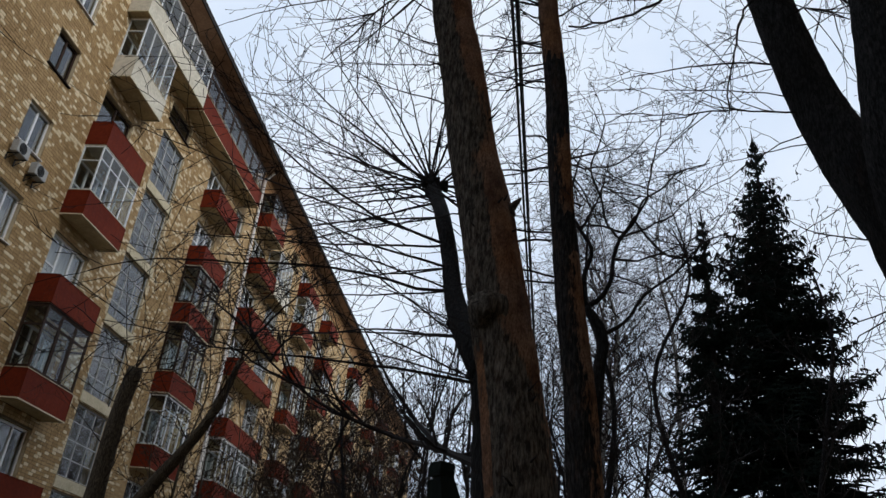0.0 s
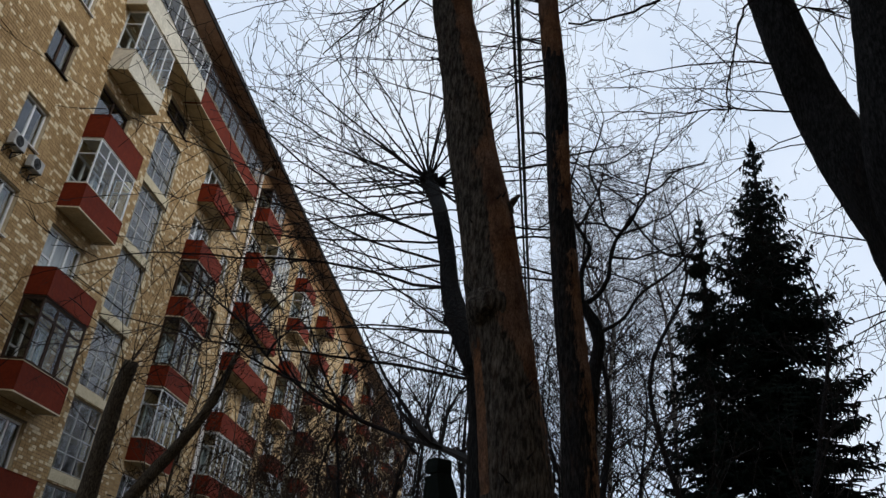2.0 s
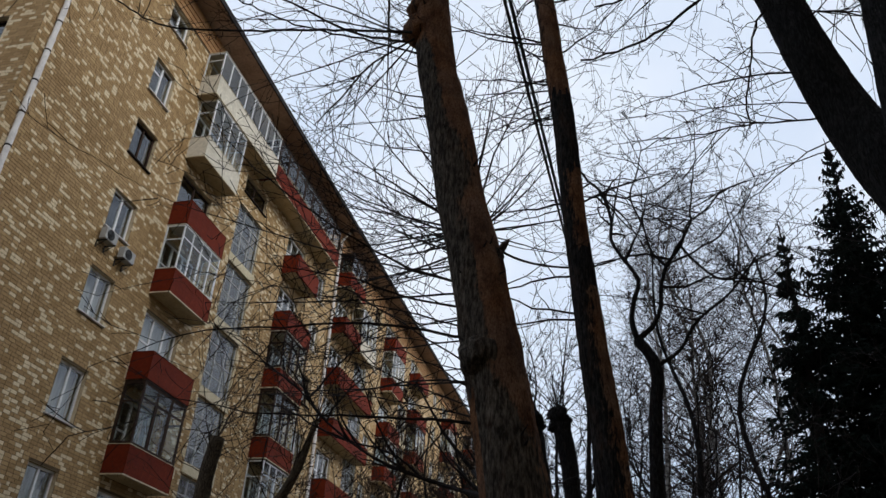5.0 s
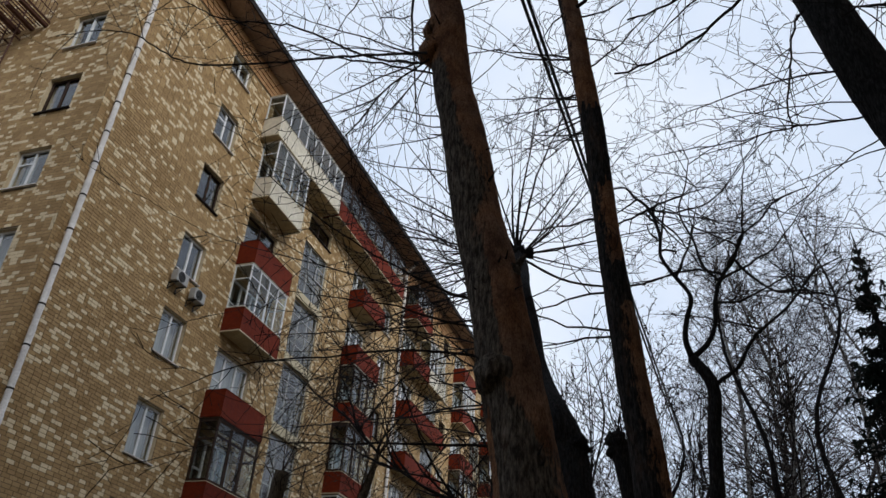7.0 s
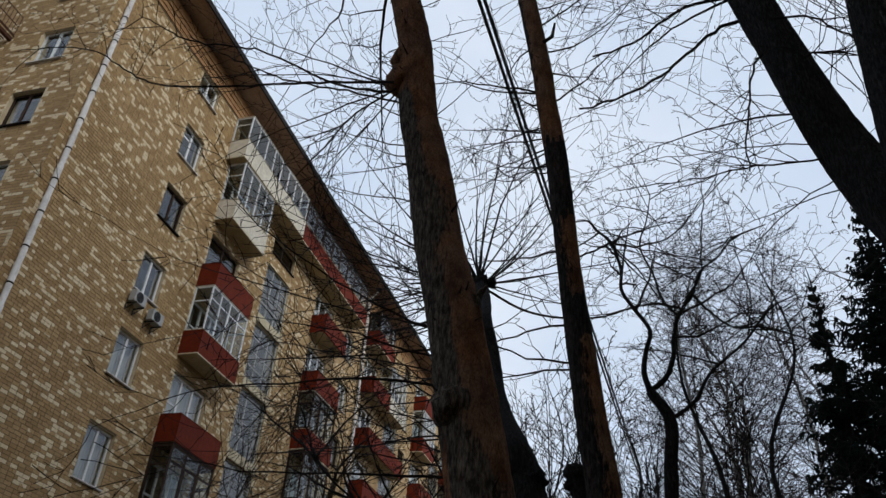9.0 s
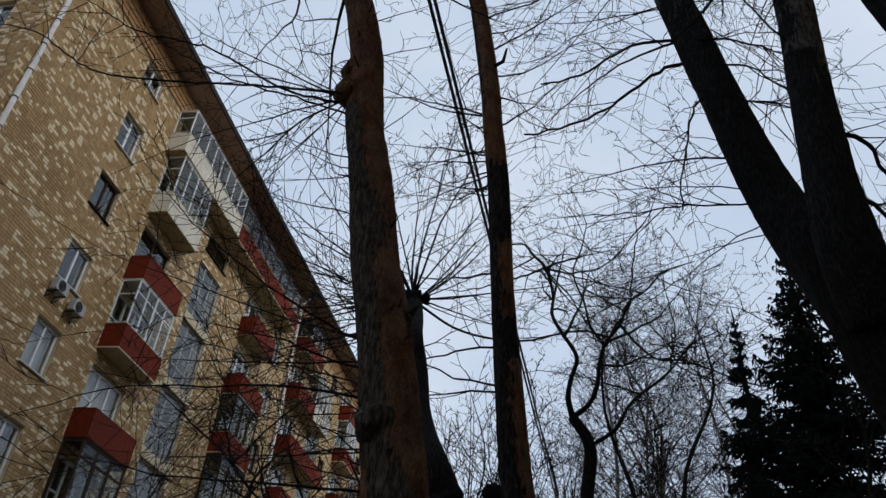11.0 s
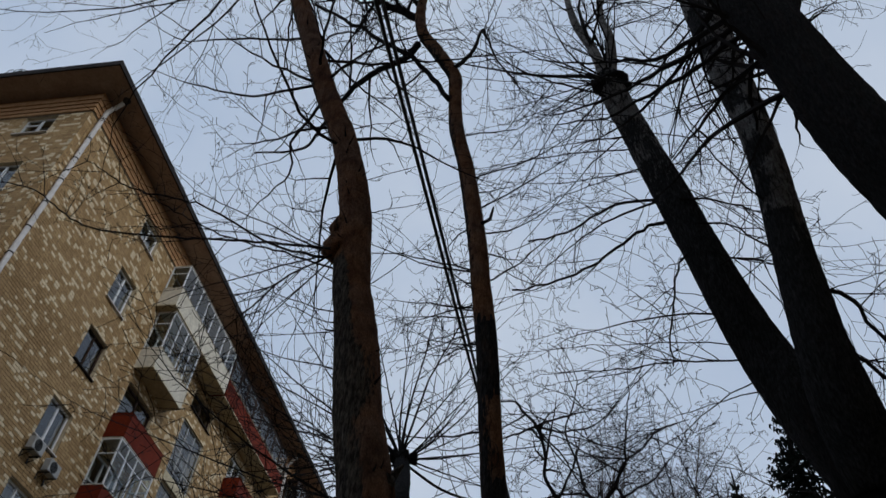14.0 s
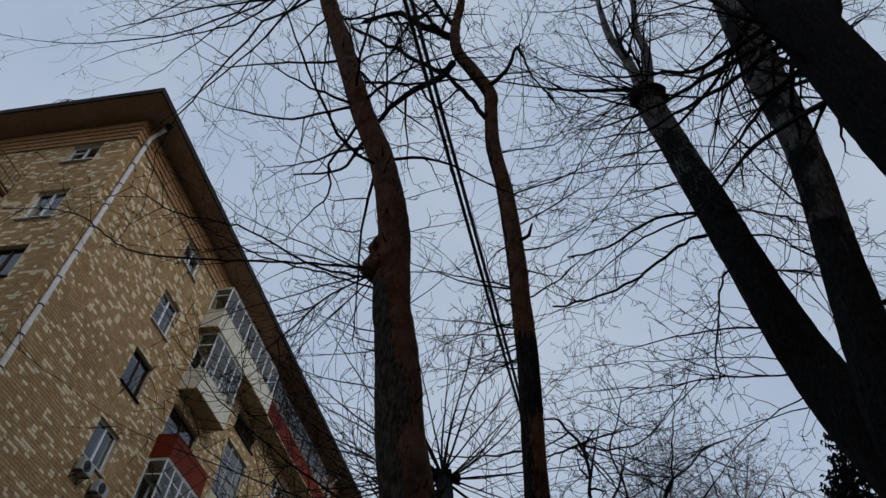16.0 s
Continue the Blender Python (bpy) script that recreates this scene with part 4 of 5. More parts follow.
long_limb = spline([(15.98, -14.7, 2.78, 0.027), (15.74, -14.1, 2.98, 0.021), (15.33, -13.43, 3.21, 0.017), (14.99, -13.43, 3.32, 0.014), (14.73, -13.43, 3.43, 0.011), (14.34, -13.43, 3.7, 0.008), (14.01, -13.43, 4.04, 0.005)], 0.1)
b.tube(long_limb[:, :3], long_limb[:, 3], 6, cap=False)
b.tube([(15.74, -14.1, 2.98), (15.46, -13.43, 3.33), (15.24, -13.43, 3.6), (15.0, -13.4, 4.0)], [0.019, 0.015, 0.011, 0.005], 6, cap=False)
for k in range(22):
    q = long_limb[rg.randrange(3, len(long_limb) - 1)]
    grow(b, q[:3], (rg.uniform(-1, 0.2), rg.uniform(-0.4, 0.6), rg.uniform(-0.2, 1)), rg.uniform(0.5, 1.2), 0.011, 2, rg, 0.3, 0.02, 4, 0.8)
part("crown", b, M_TWIG, t3, "long thin dark shoots")

# cut-back stump behind the slender trunk
ts = tree("short black cut-back stump with a knotted top")
TS = root(16.22, -12.3, 0, 0.08) + [(16.14, -12.3, 2.8, 0.075), (16.05, -12.3, 3.43, 0.07), (16.03, -12.3, 3.67, 0.07), (15.98, -12.3, 3.95, 0.072), (15.945, -12.3, 4.1, 0.07)]
part("trunk", trunk_mesh(TS, 0.05, 14, 0.12, None, 33, 0.1), M_BARK2, ts, smooth=True)
b = Mesh()
for i, (q, r) in enumerate((((15.95, -12.3, 4.08), 0.085), ((16.0, -12.3, 4.0), 0.05), ((15.91, -12.32, 3.98), 0.045))):
    kk = Mesh()
    knob(kk, q, r, i * 2.3 + 5)
    part("knot", kk, M_BARK2, ts, "knotted black growth", smooth=True)
for k in range(11):
    grow(b, (15.95 + rg.uniform(-0.06, 0.06), -12.3, 4.1), (rg.gauss(0, 0.6), rg.gauss(0, 0.6), 1), rg.uniform(0.5, 1.3), 0.006, 2, rg, 0.2, 0.04, 4, 0.8, 0.0017)
for k in range(8):
    grow(b, (16.03, -12.3, rg.uniform(3.0, 3.8)), (rg.gauss(0, 1), rg.gauss(0, 0.6), 0.8), rg.uniform(0.4, 0.9), 0.005, 2, rg, 0.25, 0.05, 3, 0.8, 0.0017)
part("crown", b, M_TWIG, ts, "thin upright regrowth")

# crooked tree
t4 = tree("small crooked black tree with winding forked limbs")
TC = root(16.6, -13.5, 0, 0.07) + [(16.62, -13.45, 1.8, 0.055), (16.70, -13.4, 3.53, 0.046), (16.745, -13.4, 4.03, 0.044), (16.63, -13.4, 4.27, 0.036)]
part("trunk", trunk_mesh(TC, 0.06, 12, 0.08, None, 4), M_BARK2, t4, smooth=True)
limbs = Mesh()
LA = spline([(16.63, -13.4, 4.27, 0.036), (16.60, -13.4, 4.42, 0.03), (16.63, -13.38, 4.6, 0.027), (16.67, -13.4, 4.75, 0.024), (16.56, -13.42, 4.95, 0.021), (16.49, -13.4, 5.12, 0.02), (16.50, -13.4, 5.3, 0.019), (16.44, -13.4, 5.56, 0.018), (16.33, -13.4, 5.7, 0.015), (16.27, -13.4, 5.80, 0.013), (16.12, -13.35, 5.84, 0.009)], 0.04)
LB = spline([(16.63, -13.4, 4.27, 0.034), (16.74, -13.4, 4.36, 0.028), (16.81, -13.42, 4.5, 0.024), (16.83, -13.4, 4.68, 0.022), (16.89, -13.4, 4.87, 0.021), (17.0, -13.4, 5.02, 0.017), (17.07, -13.38, 5.22, 0.014), (17.22, -13.4, 5.33, 0.012), (17.36, -13.4, 5.49, 0.010), (17.6, -13.4, 5.58, 0.006)], 0.04)
LC = spline([(16.88, -13.4, 4.85, 0.017), (16.78, -13.4, 5.0, 0.014), (16.74, -13.42, 5.2, 0.013), (16.66, -13.4, 5.5, 0.011), (16.73, -13.38, 5.75, 0.009), (16.78, -13.38, 6.0, 0.006)], 0.04)
LD = spline([(16.74, -13.4, 4.05, 0.026), (16.92, -13.4, 4.18, 0.02), (17.05, -13.42, 4.38, 0.017), (17.3, -13.4, 4.6, 0.014), (17.5, -13.38, 4.85, 0.011), (17.7, -13.4, 4.95, 0.007)], 0.04)
b = Mesh()
rg = random.Random(41)
LE = spline([(17.0, -13.4, 5.02, 0.014), (17.1, -13.38, 4.88, 0.014), (17.25, -13.35, 4.75, 0.013), (17.42, -13.33, 4.75, 0.012), (17.6, -13.3, 4.7, 0.011), (17.87, -13.3, 4.58, 0.009), (18.15, -13.3, 4.52, 0.006)], 0.04)
for L in (LA, LB, LC, LD, LE):
    limbs.tube(L[:, :3], L[:, 3] * 0.66, 8)
    for k in range(12):
        q = L[rg.randrange(len(L) // 4, len(L))]
        grow(b, q[:3], (rg.uniform(-1, 1), rg.uniform(-0.6, 0.9), rg.uniform(-0.2, 1)), rg.uniform(0.5, 1.4), max(0.005, q[3] * 0.55), 3, rg, 0.34, 0.03, 4, 0.9, 0.0017)
limbs.peel = [0.0] * len(limbs.v)
part("limb", limbs, M_BARK2, t4, "winding black limbs", smooth=True)
part("crown", b, M_TWIG, t4, "tangled dark twigs")

# big forked tree
t5 = tree("large bare tree forking into two thick dark stems")
T5 = root(18.68, -15.42, 0, 0.235) + [(18.553, -15.397, 1.612, 0.217), (18.245, -15.388, 2.963, 0.198), (18.061, -15.378, 3.639, 0.193), (17.984, -15.378, 3.976, 0.193), (17.907, -15.378, 4.266, 0.183)]
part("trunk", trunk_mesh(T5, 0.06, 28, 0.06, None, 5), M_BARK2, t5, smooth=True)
Y1 = [(17.985, -15.299, 3.927, 0.148), (17.877, -15.211, 4.355, 0.152), (17.781, -15.13, 4.765, 0.137), (17.674, -15.12, 5.221, 0.128), (17.586, -15.12, 5.668, 0.121), (17.481, -15.12, 6.2, 0.119), (17.356, -15.12, 6.835, 0.106), (17.221, -15.12, 7.522, 0.105), (17.195, -15.12, 7.731, 0.11), (17.185, -15.12, 7.835, 0.073)]
Y2 = [(17.998, -15.462, 3.783, 0.15), (17.919, -15.568, 4.085, 0.141), (17.89, -15.621, 4.45, 0.118), (17.917, -15.621, 5.084, 0.104), (17.966, -15.621, 6.003, 0.102), (17.952, -15.621, 6.548, 0.116), (17.934, -15.621, 6.995, 0.129), (17.925, -15.621, 7.798, 0.136), (17.908, -15.621, 8.781, 0.116), (17.863, -15.621, 9.674, 0.089)]
def pale1(z, a):
    return 0.12 + 0.42 * min(1, max(0, (z - 5.6) / 1.6)) + 0.3 * noise.noise((z * 4, math.cos(a), 5))
def pale2(z, a):
    u = z + 0.5 * noise.noise((math.cos(a) * 1.6, math.sin(a) * 1.6, z * 2.2))
    band = max(0.0, noise.noise((z * 4.5, math.cos(a) * 0.6, 2)) - 0.12)
    return 0.1 + 0.5 * min(1, max(0, (u - 4.6) / 1.0)) - 1.4 * band
part("stem", trunk_mesh(Y1, 0.04, 20, 0.08, pale1, 6), M_BARKPALE, t5, "dark stem ending in a pollarded head", smooth=True)
part("stem", trunk_mesh(Y2, 0.04, 20, 0.05, pale2, 7), M_BARKPALE, t5, "grey stem with dark bands", smooth=True)
for i, (q, r) in enumerate((((17.2, -15.12, 7.68), 0.125), ((17.12, -15.15, 7.6), 0.07), ((17.29, -15.13, 7.62), 0.07))):
    kk = Mesh()
    knob(kk, q, r, i * 2.9 + 7, 0.4)
    part("knot", kk, M_BARK2, t5, "knotted pollard head", smooth=True)
b = Mesh()
rg = random.Random(51)
shoots(b, (17.2, -15.12, 7.73), 20, 1.7, 0.009, rg, (-0.3, 0.1, 0.35), 1.1, 3, -0.03, 4, 0.2)
for d, ln, r in (((-0.3, 0, 1), 1.9, 0.028), ((0.1, 0.1, 1), 1.8, 0.028), ((-1, 0.1, 0.5), 1.7, 0.02)):
    grow(b, (17.2, -15.12, 7.78), d, ln, r, 3, rg, 0.2, 0.0, 4, 0.8)
for k in range(12):
    i = rg.random()
    q = Vector(Y1[3][:3]).lerp(Vector(Y1[7][:3]), i)
    grow(b, q, (rg.choice((-1, -1, 0.9)), rg.uniform(-0.5, 0.9), rg.uniform(-0.35, 0.3)), rg.uniform(0.8, 2.2), rg.choice((0.005, 0.006, 0.007, 0.010)), 3, rg, 0.22, -0.06, 4, 0.85, 0.0018)
for k in range(24):
    q = Vector(Y2[3][:3]).lerp(Vector(Y2[8][:3]), rg.random())
    grow(b, q, (rg.uniform(-1, 1), rg.uniform(-0.4, 0.9), rg.uniform(-0.3, 0.5)), rg.uniform(0.9, 2.0), rg.choice((0.006, 0.007, 0.010)), 3, rg, 0.26, 0.0, 4, 0.85, 0.0018)
for k in range(6):
    q = Vector(Y1[1][:3]).lerp(Vector(Y1[4][:3]), rg.random())
    grow(b, q, (-1, rg.uniform(-0.2, 0.9), rg.uniform(-0.5, 0.5)), rg.uniform(0.7, 1.7), rg.choice((0.004, 0.005, 0.008)), 3, rg, 0.28, -0.03, 4, 0.85, 0.0017)
for k in range(6):
    q = Vector(T5[4][:3]).lerp(Vector(T5[7][:3]), rg.random())
    grow(b, q, (rg.uniform(-1, -0.3), rg.uniform(0.2, 1.0), rg.uniform(-0.2, 0.6)), rg.uniform(0.6, 1.4), rg.choice((0.004, 0.006)), 2, rg, 0.28, -0.03, 4, 0.85, 0.0017)
for rows in (((17.19, 7.73, 0.052), (17.1, 8.25, 0.044), (16.97, 8.88, 0.037), (16.89, 9.7, 0.02)), ((17.22, 7.73, 0.047), (17.26, 8.36, 0.04), (17.22, 8.98, 0.033), (17.27, 9.8, 0.018))):
    L = spline([(x, -15.12 + 0.04 * math.sin(5 * z), z, r) for x, z, r in rows], 0.06)
    lm = Mesh()
    lm.tube(L[:, :3], L[:, 3], 10)
    lm.peel = [0.0] * len(lm.v)
    part("limb", lm, M_BIRCH, t5, "pale upright shoot", smooth=True)
    for k in range(8):
        q = L[rg.randrange(len(L) // 4, len(L))]
        grow(b, q[:3], (rg.uniform(-1, 1), rg.uniform(-0.6, 0.6), rg.uniform(-0.3, 0.8)), rg.uniform(0.6, 1.3), 0.009, 3, rg, 0.3, 0.0, 4, 0.85)
for y, r, rows in ((-15.15, 0.006, ((17.72, 4.74), (17.47, 4.736), (17.26, 4.732), (17.05, 4.708), (16.8, 4.68))),
                   (-15.15, 0.008, ((17.5, 5.59), (17.43, 5.5), (17.36, 5.226), (17.3, 4.926), (17.28, 4.7))),
                   (-15.25, 0.008, ((17.5, 5.994), (17.655, 5.98), (17.78, 5.93), (17.854, 5.87), (17.99, 5.8))),
                   (-15.3, 0.008, ((17.56, 5.69), (17.677, 5.68), (17.794, 5.617), (17.95, 5.41))),
                   (-15.35, 0.007, ((17.61, 5.26), (17.698, 5.312), (17.786, 5.3), (17.93, 5.24))),
                   (-15.0, 0.013, ((17.5, 6.08), (17.312, 6.033), (17.084, 5.836), (16.9, 5.67), (16.684, 5.556), (16.4, 5.5))),
                   (-15.0, 0.012, ((17.42, 6.3), (17.183, 6.298), (16.99, 6.2), (16.76, 6.02), (16.5, 5.96))),
                   (-15.6, 0.014, ((17.97, 4.83), (18.077, 4.763), (18.118, 4.716), (18.165, 4.5), (18.3, 4.3))),
                   (-15.6, 0.013, ((17.98, 4.4), (18.06, 4.333), (18.11, 4.25), (18.3, 4.1)))):
    L = spline([(x, y, z, r * (1 - 0.6 * i / len(rows))) for i, (x, z) in enumerate(rows)], 0.06)
    L[1:, :3] += [[rg.gauss(0, 0.005) for _ in range(3)] for _ in range(len(L) - 1)]
    b.tube(L[:, :3], L[:, 3], 5, cap=False)
    for k in range(11):
        i = rg.randrange(1, len(L) - 1)
        d = (Vector(L[i + 1][:3]) - Vector(L[i - 1][:3])).normalized()
        grow(b, L[i][:3], d + Vector((rg.gauss(0, 0.7), rg.gauss(0, 0.7), rg.gauss(0, 0.7))), rg.uniform(0.2, 0.8), 0.004, 2, rg, 0.25, 0.0, 3, 0.85, 0.0017)
part("crown", b, M_TWIG, t5, "long thin dark branches")

# overhanging near limb of a further tree
t6 = tree("dark bare tree with a thick limb reaching overhead")
T6 = root(18.9, -16.5, 0, 0.26) + [(18.8, -16.5, 1.6, 0.24), (18.48, -16.5, 3.2, 0.21), (18.15, -16.5, 4.3, 0.165), (18.03, -16.5, 4.75, 0.156), (17.96, -16.5, 5.16, 0.15), (17.9, -16.5, 5.66, 0.148), (17.84, -16.5, 6.06, 0.146), (17.68, -16.5, 6.8, 0.12)]
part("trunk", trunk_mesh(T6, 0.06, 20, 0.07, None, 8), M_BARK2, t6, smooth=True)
fork = Mesh()
fork.tube([(17.9, -16.5, 5.75), (17.98, -16.48, 5.95), (18.06, -16.47, 6.15), (18.12, -16.45, 6.5), (18.2, -16.44, 7.1)], [0.075, 0.06, 0.052, 0.045, 0.03], 10)
fork.peel = [0.0] * len(fork.v)
part("limb", fork, M_BARK2, t6, "upright side limb", smooth=True)
b = Mesh()
rg = random.Random(61)
for k in range(20):
    q = Vector(T6[7][:3]).lerp(Vector(T6[10][:3]), rg.random())
    grow(b, q, (rg.uniform(-1, 1), rg.uniform(0.0, 1.0), rg.uniform(-0.1, 0.8)), rg.uniform(0.8, 1.8), 0.02, 2, rg, 0.3, 0.02, 5, 0.85)
part("crown", b, M_TWIG, t6, "thin dark branches")

# pollarded trees before the facade
for seed, pts, n in ((71, root(10.85, -9, 0, 0.15) + [(10.84, -9, 3.28, 0.125), (10.85, -9, 4.3, 0.105), (10.91, -9, 5.0, 0.1)], 9),
                     (72, root(10.4, -9, 0, 0.1) + [(10.9, -9, 2.3, 0.095), (11.46, -9, 3.33, 0.085), (11.89, -9, 4.0, 0.072), (12.15, -9, 4.5, 0.06), (12.35, -9, 5.2, 0.035)], 10)):
    t = tree("pollarded grey-brown tree with bare shoots beside the facade")
    part("trunk", trunk_mesh(pts, 0.08, 18, 0.1, None, seed, 0.09), M_BARKBROWN, t, smooth=True)
    b = Mesh()
    rg = random.Random(seed)
    shoots(b, pts[-1][:3], n, 2.4, 0.009, rg, (0.15, 0.2, 0.5), 1.2, 3, 0.03, 4, 0.26)
    for _ in range(9):
        q = Vector(pts[-3][:3]).lerp(Vector(pts[-1][:3]), rg.random())
        grow(b, q, (rg.uniform(-1, 1), rg.uniform(-1, 1), rg.uniform(0.1, 0.9)), rg.uniform(1, 2.4), 0.009, 3, rg, 0.3, 0.03, 4, 0.85)
    part("crown", b, M_BROWNTWIG, t, "spreading thin brown shoots")


# bare trees standing further back
def back_tree(x, y, h, r, seed, label, twig, bark, droop=0.05, kids=5, lean=0.0, first=0.35, tip=0.0045, dense=3.4):
    t = tree(label)
    rg = random.Random(seed)
    pts = [(x, y, -0.1, r * 1.3), (x, y, 0.5, r * 1.05), (x + lean * 0.2 + rg.gauss(0, 0.012) * h, y, h * 0.2, r * 0.9), (x + lean * 0.3 + rg.gauss(0, 0.018) * h, y, h * 0.36, r * 0.78), (x + lean * 0.6 + rg.gauss(0, 0.022) * h, y, h * 0.6, r * 0.52), (x + lean * 0.8 + rg.gauss(0, 0.02) * h, y, h * 0.78, r * 0.32), (x + lean, y + rg.uniform(-0.3, 0.3), h * 0.95, r * 0.12)]
    part("trunk", trunk_mesh(pts, 0.3, 8, 0.06, None, seed), bark, t, smooth=True)
    s = spline(pts, 0.3)
    b = Mesh()
    n = int(h * dense)
    for k in range(n):
        f = first + (0.97 - first) * (k + rg.random()) / n
        q = s[min(len(s) - 1, int(f * len(s)))]
        a = rg.uniform(0, 2 * math.pi)
        ln = h * 0.24 * (1.25 - f) * rg.uniform(0.7, 1.3)
        grow(b, q[:3], (math.cos(a), math.sin(a), rg.uniform(0.5, 1.3)), ln, max(0.006, q[3] * 0.35), 2, rg, 0.25, droop, kids, 0.8, tip, 6)
    part("crown", b, twig, t, "fine bare twigs")
    return t


rg = random.Random(81)
for i in range(7):
    back_tree(18.0 + rg.uniform(-2.2, 4.0), 6 + rg.uniform(0, 7), rg.uniform(19, 24), 0.11, 100 + i, "tall bare birch with pale trunk and fine twigs", M_BIRCHTWIG, M_BIRCH, -0.04, tip=0.006, dense=4.6)
for i, (x, y, h) in enumerate(((17.2, -8.8, 8.2), (18.4, -8.0, 9.2), (15.6, -7.5, 7.0), (16.3, -10.0, 6.4), (19.2, -9.5, 7.5), (13.6, -6.5, 6.5))):
    back_tree(x, y, h, 0.06, 120 + i, "slim bare young tree with dense dark twigs", M_TWIG, M_BARK2, 0.06, 5, rg.uniform(-0.6, 0.6), 0.3)

for i, (x, y, h) in enumerate(((8.6, -1.5, 9.0), (9.6, 3.5, 11.0), (7.6, 9.0, 13.0), (9.0, 16.0, 16.0), (7.0, 25.0, 18.0), (10.5, 30.0, 19.0), (6.2, 18.0, 13.5), (8.2, 21.0, 14.5), (5.5, 13.0, 10.5), (6.0, 34.0, 19.0), (9.2, 38.0, 20.0), (4.6, 6.5, 8.5), (7.0, 5.0, 9.5), (4.2, 17.0, 12.0), (5.0, 23.0, 15.0), (8.4, 12.5, 12.5), (5.2, 29.0, 17.0), (7.6, 44.0, 22.0), (10.8, 9.5, 10.5), (3.4, 21.0, 12.5), (3.8, 26.5, 15.5), (3.2, 33.0, 17.5), (6.6, 15.5, 11.5), (4.4, 40.0, 20.0), (5.0, 50.0, 23.0), (8.0, 1.0, 7.5), (9.2, 6.5, 8.5), (6.2, 9.5, 9.5))):
    back_tree(x, y, h, 0.055, 140 + i, "bare yard tree with a mass of fine twigs before the facade", M_BROWNTWIG, M_BARKBROWN, 0.04, 5 if y < 25 else 4, rg.uniform(-0.9, 0.9), 0.2, 0.0075 if y < 10 else 0.011 if y < 25 else 0.014, 4.2)
for i in range(9):
    back_tree(rg.uniform(14.2, 19.5), rg.uniform(-5, 3), rg.uniform(6.5, 10.5), 0.05, 160 + i, "slim bare sapling with dense dark twigs", M_TWIG, M_BARK2, 0.08, 4, rg.uniform(-0.5, 0.5), 0.15)

for i, (x, y, h) in enumerate(((16.15, -11.2, 4.7), (16.9, -10.6, 5.2), (15.7, -11.9, 4.6), (16.4, -9.8, 5.6), (17.6, -11.0, 5.0), (15.1, -10.0, 6.3), (15.5, -9.2, 6.7), (15.3, -11.4, 5.3), (14.8, -8.6, 6.9))):
    back_tree(x, y, h, 0.022, 180 + i, "bare shrub of thin upright stems", M_TWIG, M_BARK2, 0.1, 4, rg.uniform(-0.4, 0.4), 0.12)

for i, (x, y, h) in enumerate(((15.9, -8.5, 6.4), (16.5, -7.2, 7.0), (15.2, -9.3, 5.8), (17.0, -6.0, 7.6), (16.0, -5.0, 7.8), (17.7, -8.6, 6.6))):
    back_tree(x, y, h, 0.035, 190 + i, "slim bare sapling with dense dark twigs", M_TWIG, M_BARK2, 0.08, 5, rg.uniform(-0.4, 0.4), 0.15)


